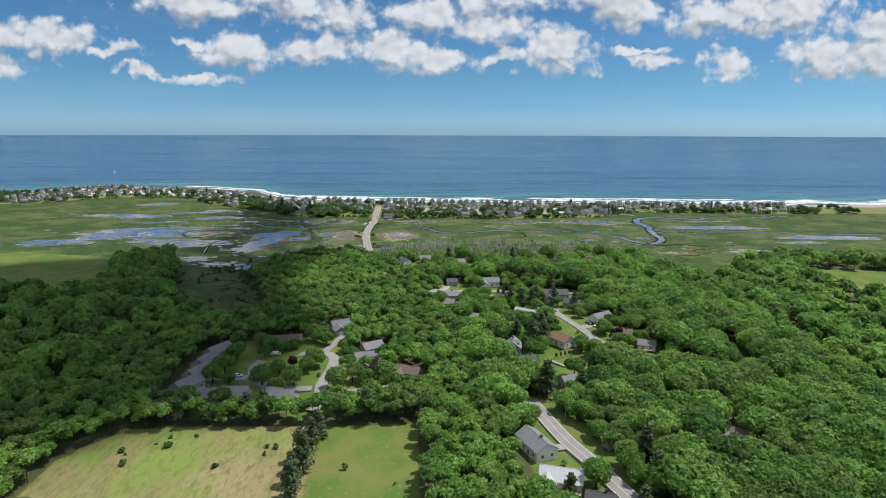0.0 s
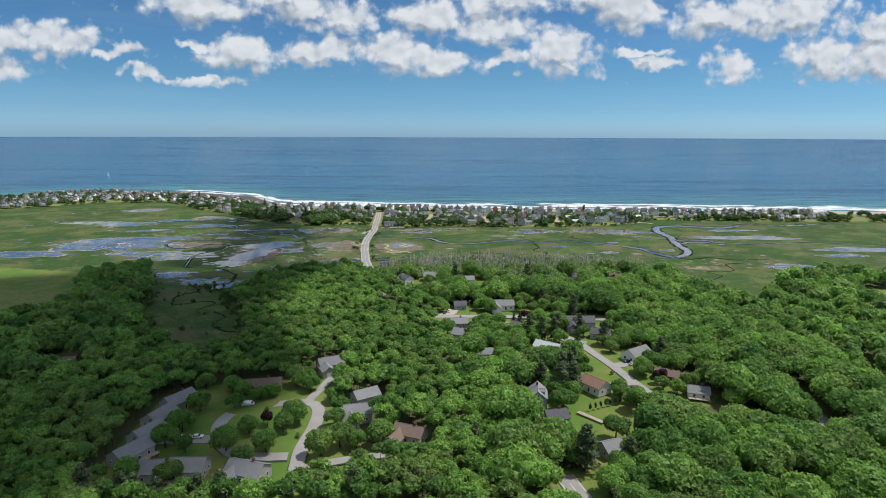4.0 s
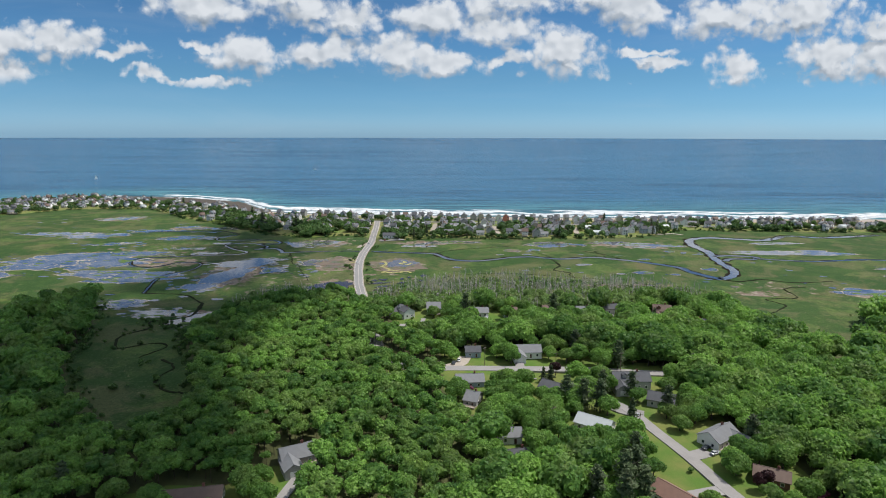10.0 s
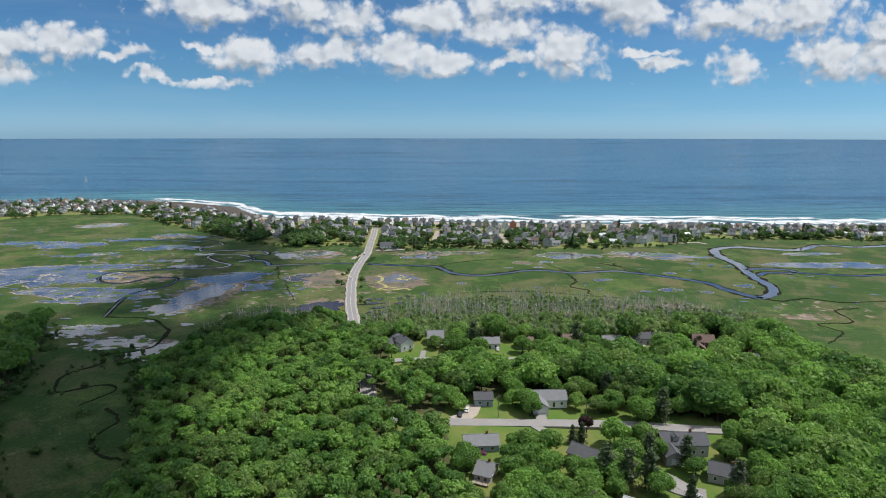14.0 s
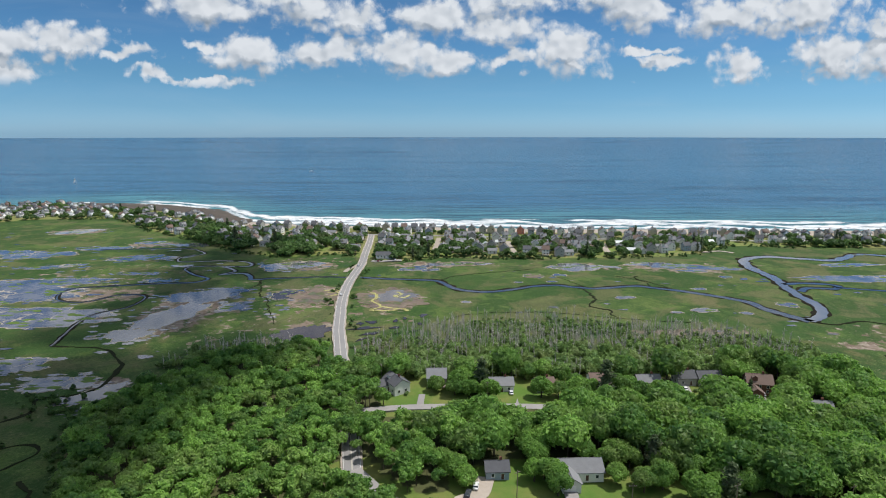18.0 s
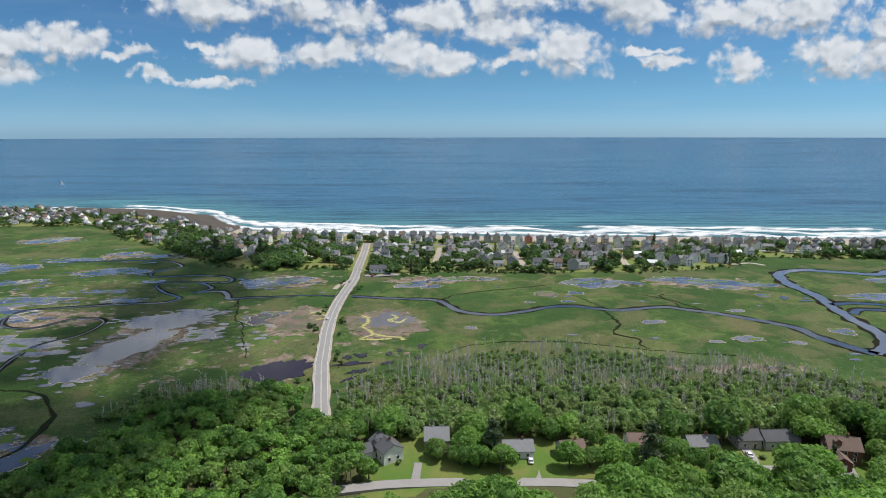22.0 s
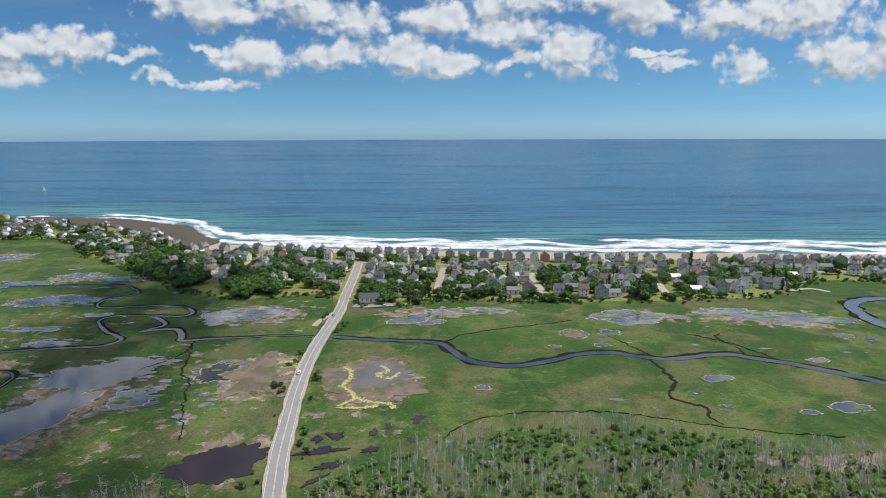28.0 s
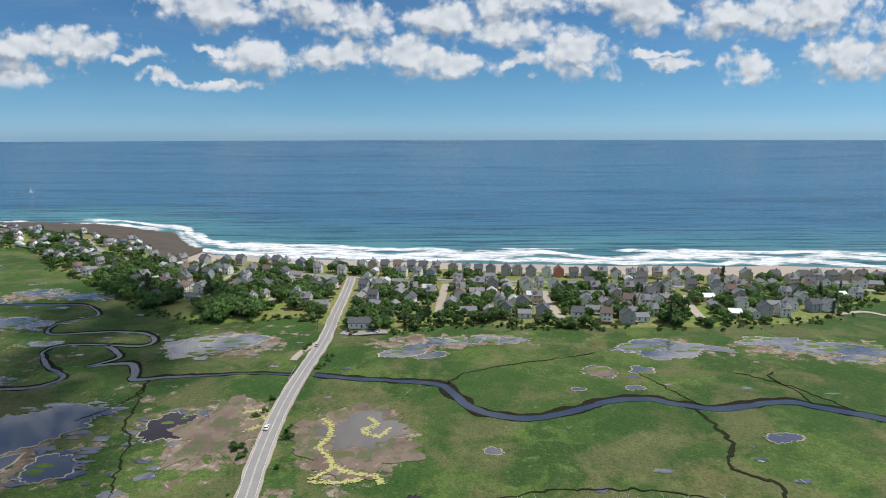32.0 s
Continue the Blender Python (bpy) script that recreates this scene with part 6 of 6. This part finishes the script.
# ---- drives and parking ----
DRIVES = [([(54, 429), (55, 444)], 4.6, 0), ([(17, 432), (24, 437), (27, 446)], 6.5, 1), ([(50, 426), (58, 414)], 4, 0), ([(98, 376), (90, 380), (84, 390)], 6.5, 0), ([(95, 367), (80, 364)], 4.2, 1),
          ([(-6, 405), (12, 402), (22, 404)], 3.4, 0), ([(105, 321), (92, 318)], 5.2, 0), ([(103, 342), (111, 345)], 6, 0), ([(46, 502), (46, 517)], 4, 0), ([(124, 503), (128, 512), (130, 521)], 4, 0),
          ([(156, 499), (160, 509)], 5, 0), ([(63, 205), (53, 203)], 4, 1), ([(70, 190), (60, 186)], 6.5, 0), ([(-99, 275), (-80, 275)], 6, 0), ([(-43, 252), (-28, 257), (-6, 262)], 4.4, 0), ([(-40, 292), (-32, 300)], 4, 0),
          ([(70, 292), (78, 282)], 2.2, 1), ([(-48, 306), (-44, 320), (-40, 336)], 4, 0), ([(4, 502), (5, 514)], 3, 0), ([(-42, 815), (-30, 812), (-14, 814)], 8, 0), ([(-52, 800), (-60, 780), (-62, 768)], 4, 1), ([(290, 842), (312, 848), (322, 838)], 4, 1),
          ([(-372, 1170), (-385, 1150), (-380, 1120)], 8, 1), ([(120, 222), (132, 236)], 4.5, 0), ([(72, 202), (78, 205), (84, 203)], 4, 1)]
for k, (pts, w, kind) in enumerate(DRIVES):
    ob = ribbon("driveway", spline(pts, 2), w, lambda x, y: land_z(x, y) + 0.42 + 0.004 * (k % 5), GRAVEL if kind else DRIVE, 0.12, k, 0, 0.5)
    tagged(ob, "pale gravel drive" if kind else "grey asphalt drive beside a lawn", "driveway", kind="structure")

# ---- cars ----
CAR_PAINT = [plain("white_car_paint", (0.75, 0.75, 0.75), 0.25, 0.02, 0.5, 0, 0.6), plain("dark_car_paint", (0.05, 0.055, 0.065), 0.25, 0.03, 0.5, 0, 0.6), plain("silver_car_paint", (0.45, 0.46, 0.48), 0.3, 0.03, 0.5, 0.3, 0.6),
             plain("red_car_paint", (0.3, 0.03, 0.03), 0.25, 0.03, 0.5, 0, 0.6)]
LAMP = plain("lamp_glass", (0.6, 0.55, 0.5), 0.2, 0.02)
bm = bmesh.new()
bmesh.ops.create_cone(bm, cap_ends=True, segments=16, radius1=0.34, radius2=0.34, depth=0.22, matrix=pose(0, 0, 0, 90, 0, 0))
TYRE = bm_mesh("tyre", bm, RUBBER)
bm = bmesh.new()
bmesh.ops.create_cone(bm, cap_ends=True, segments=12, radius1=0.2, radius2=0.2, depth=0.24, matrix=pose(0, 0, 0, 90, 0, 0))
RIM = bm_mesh("rim", bm, STEEL)


def profile(bm, pts, half, inset=0.0):
    a = [bm.verts.new((x, -half + (inset if z > 1.2 else 0), z)) for x, z in pts]
    b = [bm.verts.new((x, half - (inset if z > 1.2 else 0), z)) for x, z in pts]
    bm.faces.new(a), bm.faces.new(b[::-1])
    for k in range(len(pts)):
        bm.faces.new((a[k], a[(k + 1) % len(pts)], b[(k + 1) % len(pts)], b[k]))


def make_car(paint, label, van=False):
    top = new("van" if van else "car")
    bm = bmesh.new()
    if van:
        profile(bm, [(-2.7, 0.35), (2.6, 0.35), (2.75, 0.9), (2.1, 1.3), (1.5, 2.15), (-2.7, 2.25)], 0.98, 0.08)
    else:
        profile(bm, [(-2.2, 0.3), (2.2, 0.3), (2.3, 0.6), (2.15, 0.82), (1.1, 0.95), (-1.9, 1.0), (-2.25, 0.85)], 0.9)
    bmesh.ops.bevel(bm, geom=bm.edges[:], offset=0.07, segments=2, affect="EDGES")
    part("body", bm_mesh("body", bm, CAR_PAINT[paint], True), top)
    bm = bmesh.new()
    if van:
        profile(bm, [(1.45, 1.35), (2.1, 1.35), (1.6, 2.0), (1.45, 2.0)], 1.0, 0.05)
    else:
        profile(bm, [(-1.75, 0.98), (1.05, 0.94), (0.35, 1.40), (-1.3, 1.42)], 0.82, 0.14)
    part("cabin_glass", bm_mesh("cabin_glass", bm, GLASS), top, "dark tinted glass")
    if not van:
        bm = bmesh.new()
        profile(bm, [(-1.28, 1.415), (0.33, 1.395), (0.25, 1.45), (-1.2, 1.47)], 0.68)
        part("roof", bm_mesh("roof", bm, CAR_PAINT[paint]), top)
    for x in (-1.4, 1.4):
        for y in (-0.82, 0.82):
            w = part("wheel", TYRE, top)
            w.location = (x, y, 0.34)
            part("rim", RIM, w)
    for y in (-0.6, 0.6):
        bm = bmesh.new()
        x = 2.72 if van else 2.24
        add_box(bm, x - 0.05, y - 0.16, 0.62, x + 0.06, y + 0.16, 0.76)
        part("headlight", bm_mesh("headlight", bm, LAMP), top)
    return tagged(top, label, "van" if van else "car", "cars")


CARS = [(-55.2, 690, main_z(0, 690), 92, 0, 0), (-52.6, 789, main_z(0, 789), 88, 2, 0), (-73, 303.5, 0, 15, 0, 1), (-90, 276, 0, 20, 2, 0), (-85, 276, 0, 10, 0, 0), (-101, 272, 0, 70, 1, 0), (23, 440, 0, 80, 0, 0),
        (111, 347, 0, 30, 1, 0), (112.5, 343, 0, 25, 2, 0), (46, 513, 0, 85, 0, 0), (161, 507, 0, 70, 2, 0), (128, 514, 0, 75, 0, 0), (88, 366, 0, 10, 1, 0), (-39, 337, 0, 80, 0, 0), (78, 205, 0, 20, 0, 0), (80, 202, 0, 20, 1, 0),
        (-20, 813, 0, 90, 0, 0), (-36, 811, 0, 90, 3, 0), (94, 374, 0, 40, 2, 0), (20, 436, 0, 75, 1, 0), (-8, 262, 0, 30, 1, 0)]
CAR_WORDS = ["white", "black", "silver", "red"]
stock = {}
for x, y, z, turn, paint, van in CARS:
    m = pose(x, y, z if z else land_z(x, y) + 0.45, 0, 0, turn)
    if (paint, van) in stock:
        copy_thing(stock[paint, van], m)
    else:
        words = f"{CAR_WORDS[paint]} {'delivery van on the loop road' if van else 'car standing on a road or drive'}"
        stock[paint, van] = make_car(paint, words, bool(van))
        stock[paint, van].matrix_basis = m

# ---- utility poles ----
def make_pole():
    top = new("utility_pole")
    bm = bmesh.new()
    bmesh.ops.create_cone(bm, cap_ends=True, segments=8, radius1=0.17, radius2=0.11, depth=10.5, matrix=pose(0, 0, 4.95))
    part("pole", bm_mesh("pole", bm, POLE), top)
    bm = bmesh.new()
    add_box(bm, -1.2, -0.06, 9.3, 1.2, 0.06, 9.44)
    part("crossarm", bm_mesh("crossarm", bm, POLE), top)
    for x in (-1.05, -0.4, 0.4, 1.05):
        bm = bmesh.new()
        bmesh.ops.create_cone(bm, cap_ends=True, segments=6, radius1=0.07, radius2=0.04, depth=0.22, matrix=pose(x, 0, 9.55))
        part("insulator", bm_mesh("insulator", bm, LAMP), top)
    return tagged(top, "weathered wooden utility pole with a crossarm", "utility pole", "utility poles")


pole = make_pole()
spots = [(71, 425), (104, 424), (36, 434), (89, 358), (108, 300), (62, 222), (69, 196), (140, 422), (56, 365), (-20, 504), (34, 505), (88, 502), (-36, 262)]
spots += [(-58, y) for y in np.arange(820, 950, 32)] + [(x, float(np.interp(x, [-54, 440], [961, 901]))) for x in np.arange(-30, 430, 40)]
for k, (x, y) in enumerate(spots):
    m = pose(x, y, land_z(x, y), 0, 0, 15 * (k % 3))
    if k:
        copy_thing(pole, m)
    else:
        pole.matrix_basis = m

# ---- guard rails of the little bridge ----
def make_rail(x, y0, y1):
    top = new("guard_rail")
    z = main_z(x, (y0 + y1) / 2) + 0.05
    bm = bmesh.new()
    add_box(bm, x - 0.05, y0, z + 0.45, x + 0.05, y1, z + 0.75)
    bmesh.ops.bevel(bm, geom=bm.edges[:], offset=0.03, segments=1, affect="EDGES")
    part("rail", bm_mesh("rail", bm, STEEL), top)
    for y in np.arange(y0 + 0.5, y1, 2.4):
        bm = bmesh.new()
        add_box(bm, x - 0.08, y - 0.08, z - 0.6, x + 0.08, y + 0.08, z + 0.7)
        part("post", bm_mesh("post", bm, POLE), top)
    return tagged(top, "galvanised steel guard rail on wooden posts by the causeway", "guard rail", "guard rails")


make_rail(-57.4, 738, 756), make_rail(-48.0, 738, 756)

# ---- boats ----
HULL = plain("white_hull", (0.8, 0.8, 0.78), 0.3, 0.03)
SAIL = plain("white_sail_cloth", (0.85, 0.85, 0.82), 0.8, 0.04)


def make_hull(ln, beam, tall):
    bm = bmesh.new()
    for s, w, z in ((-0.5, 0.8, 0.9), (-0.2, 1.0, 0.9), (0.2, 0.9, 1.0), (0.5, 0.06, 1.2)):
        for side in (-1, 1):
            bm.verts.new((s * ln, side * beam / 2 * w, tall * z))
            bm.verts.new((s * ln * 0.92, side * beam / 2 * w * 0.55, -0.2))
    bmesh.ops.convex_hull(bm, input=bm.verts[:])
    return bm


yacht = new("sailboat")
part("hull", bm_mesh("hull", make_hull(14, 4, 1.4), HULL), yacht)
bm = bmesh.new()
bmesh.ops.create_cone(bm, cap_ends=True, segments=8, radius1=0.12, radius2=0.07, depth=19, matrix=pose(0.5, 0, 10.5))
part("mast", bm_mesh("mast", bm, STEEL), yacht)
for pts, nm in ((((0.4, 0, 2.6), (-6.0, 0.5, 2.6), (-2.2, 0.9, 9.5), (0.4, 0, 19.5)), "mainsail"), (((0.8, 0, 17.5), (6.8, 0.2, 1.9), (3.2, 0.9, 5.0), (0.9, 0.5, 3.0)), "jib")):
    bm = bmesh.new()
    vs = [bm.verts.new(p) for p in pts]
    bm.faces.new(vs)
    bmesh.ops.solidify(bm, geom=bm.faces[:], thickness=0.04)
    part(nm, bm_mesh(nm, bm, SAIL), yacht)
yacht.scale = (0.6, 0.6, 0.6)
yacht.location, yacht.rotation_euler = (-865, 1790, 0.1), (0, 0, radians(60))
tagged(yacht, "white sailboat under sail on the open sea", "sailboat")
motor = new("motorboat")
part("hull", bm_mesh("hull", make_hull(11, 3.6, 1.5), HULL), motor)
bm = bmesh.new()
add_box(bm, -1.5, -1.2, 1.3, 2.0, 1.2, 3.0)
bmesh.ops.bevel(bm, geom=bm.edges[:], offset=0.25, segments=2, affect="EDGES")
part("cabin", bm_mesh("cabin", bm, HULL), motor)
motor.matrix_basis = pose(-352, 2220, 0.1, 0, 0, 8)
tagged(motor, "white motorboat crossing the open sea", "motorboat")
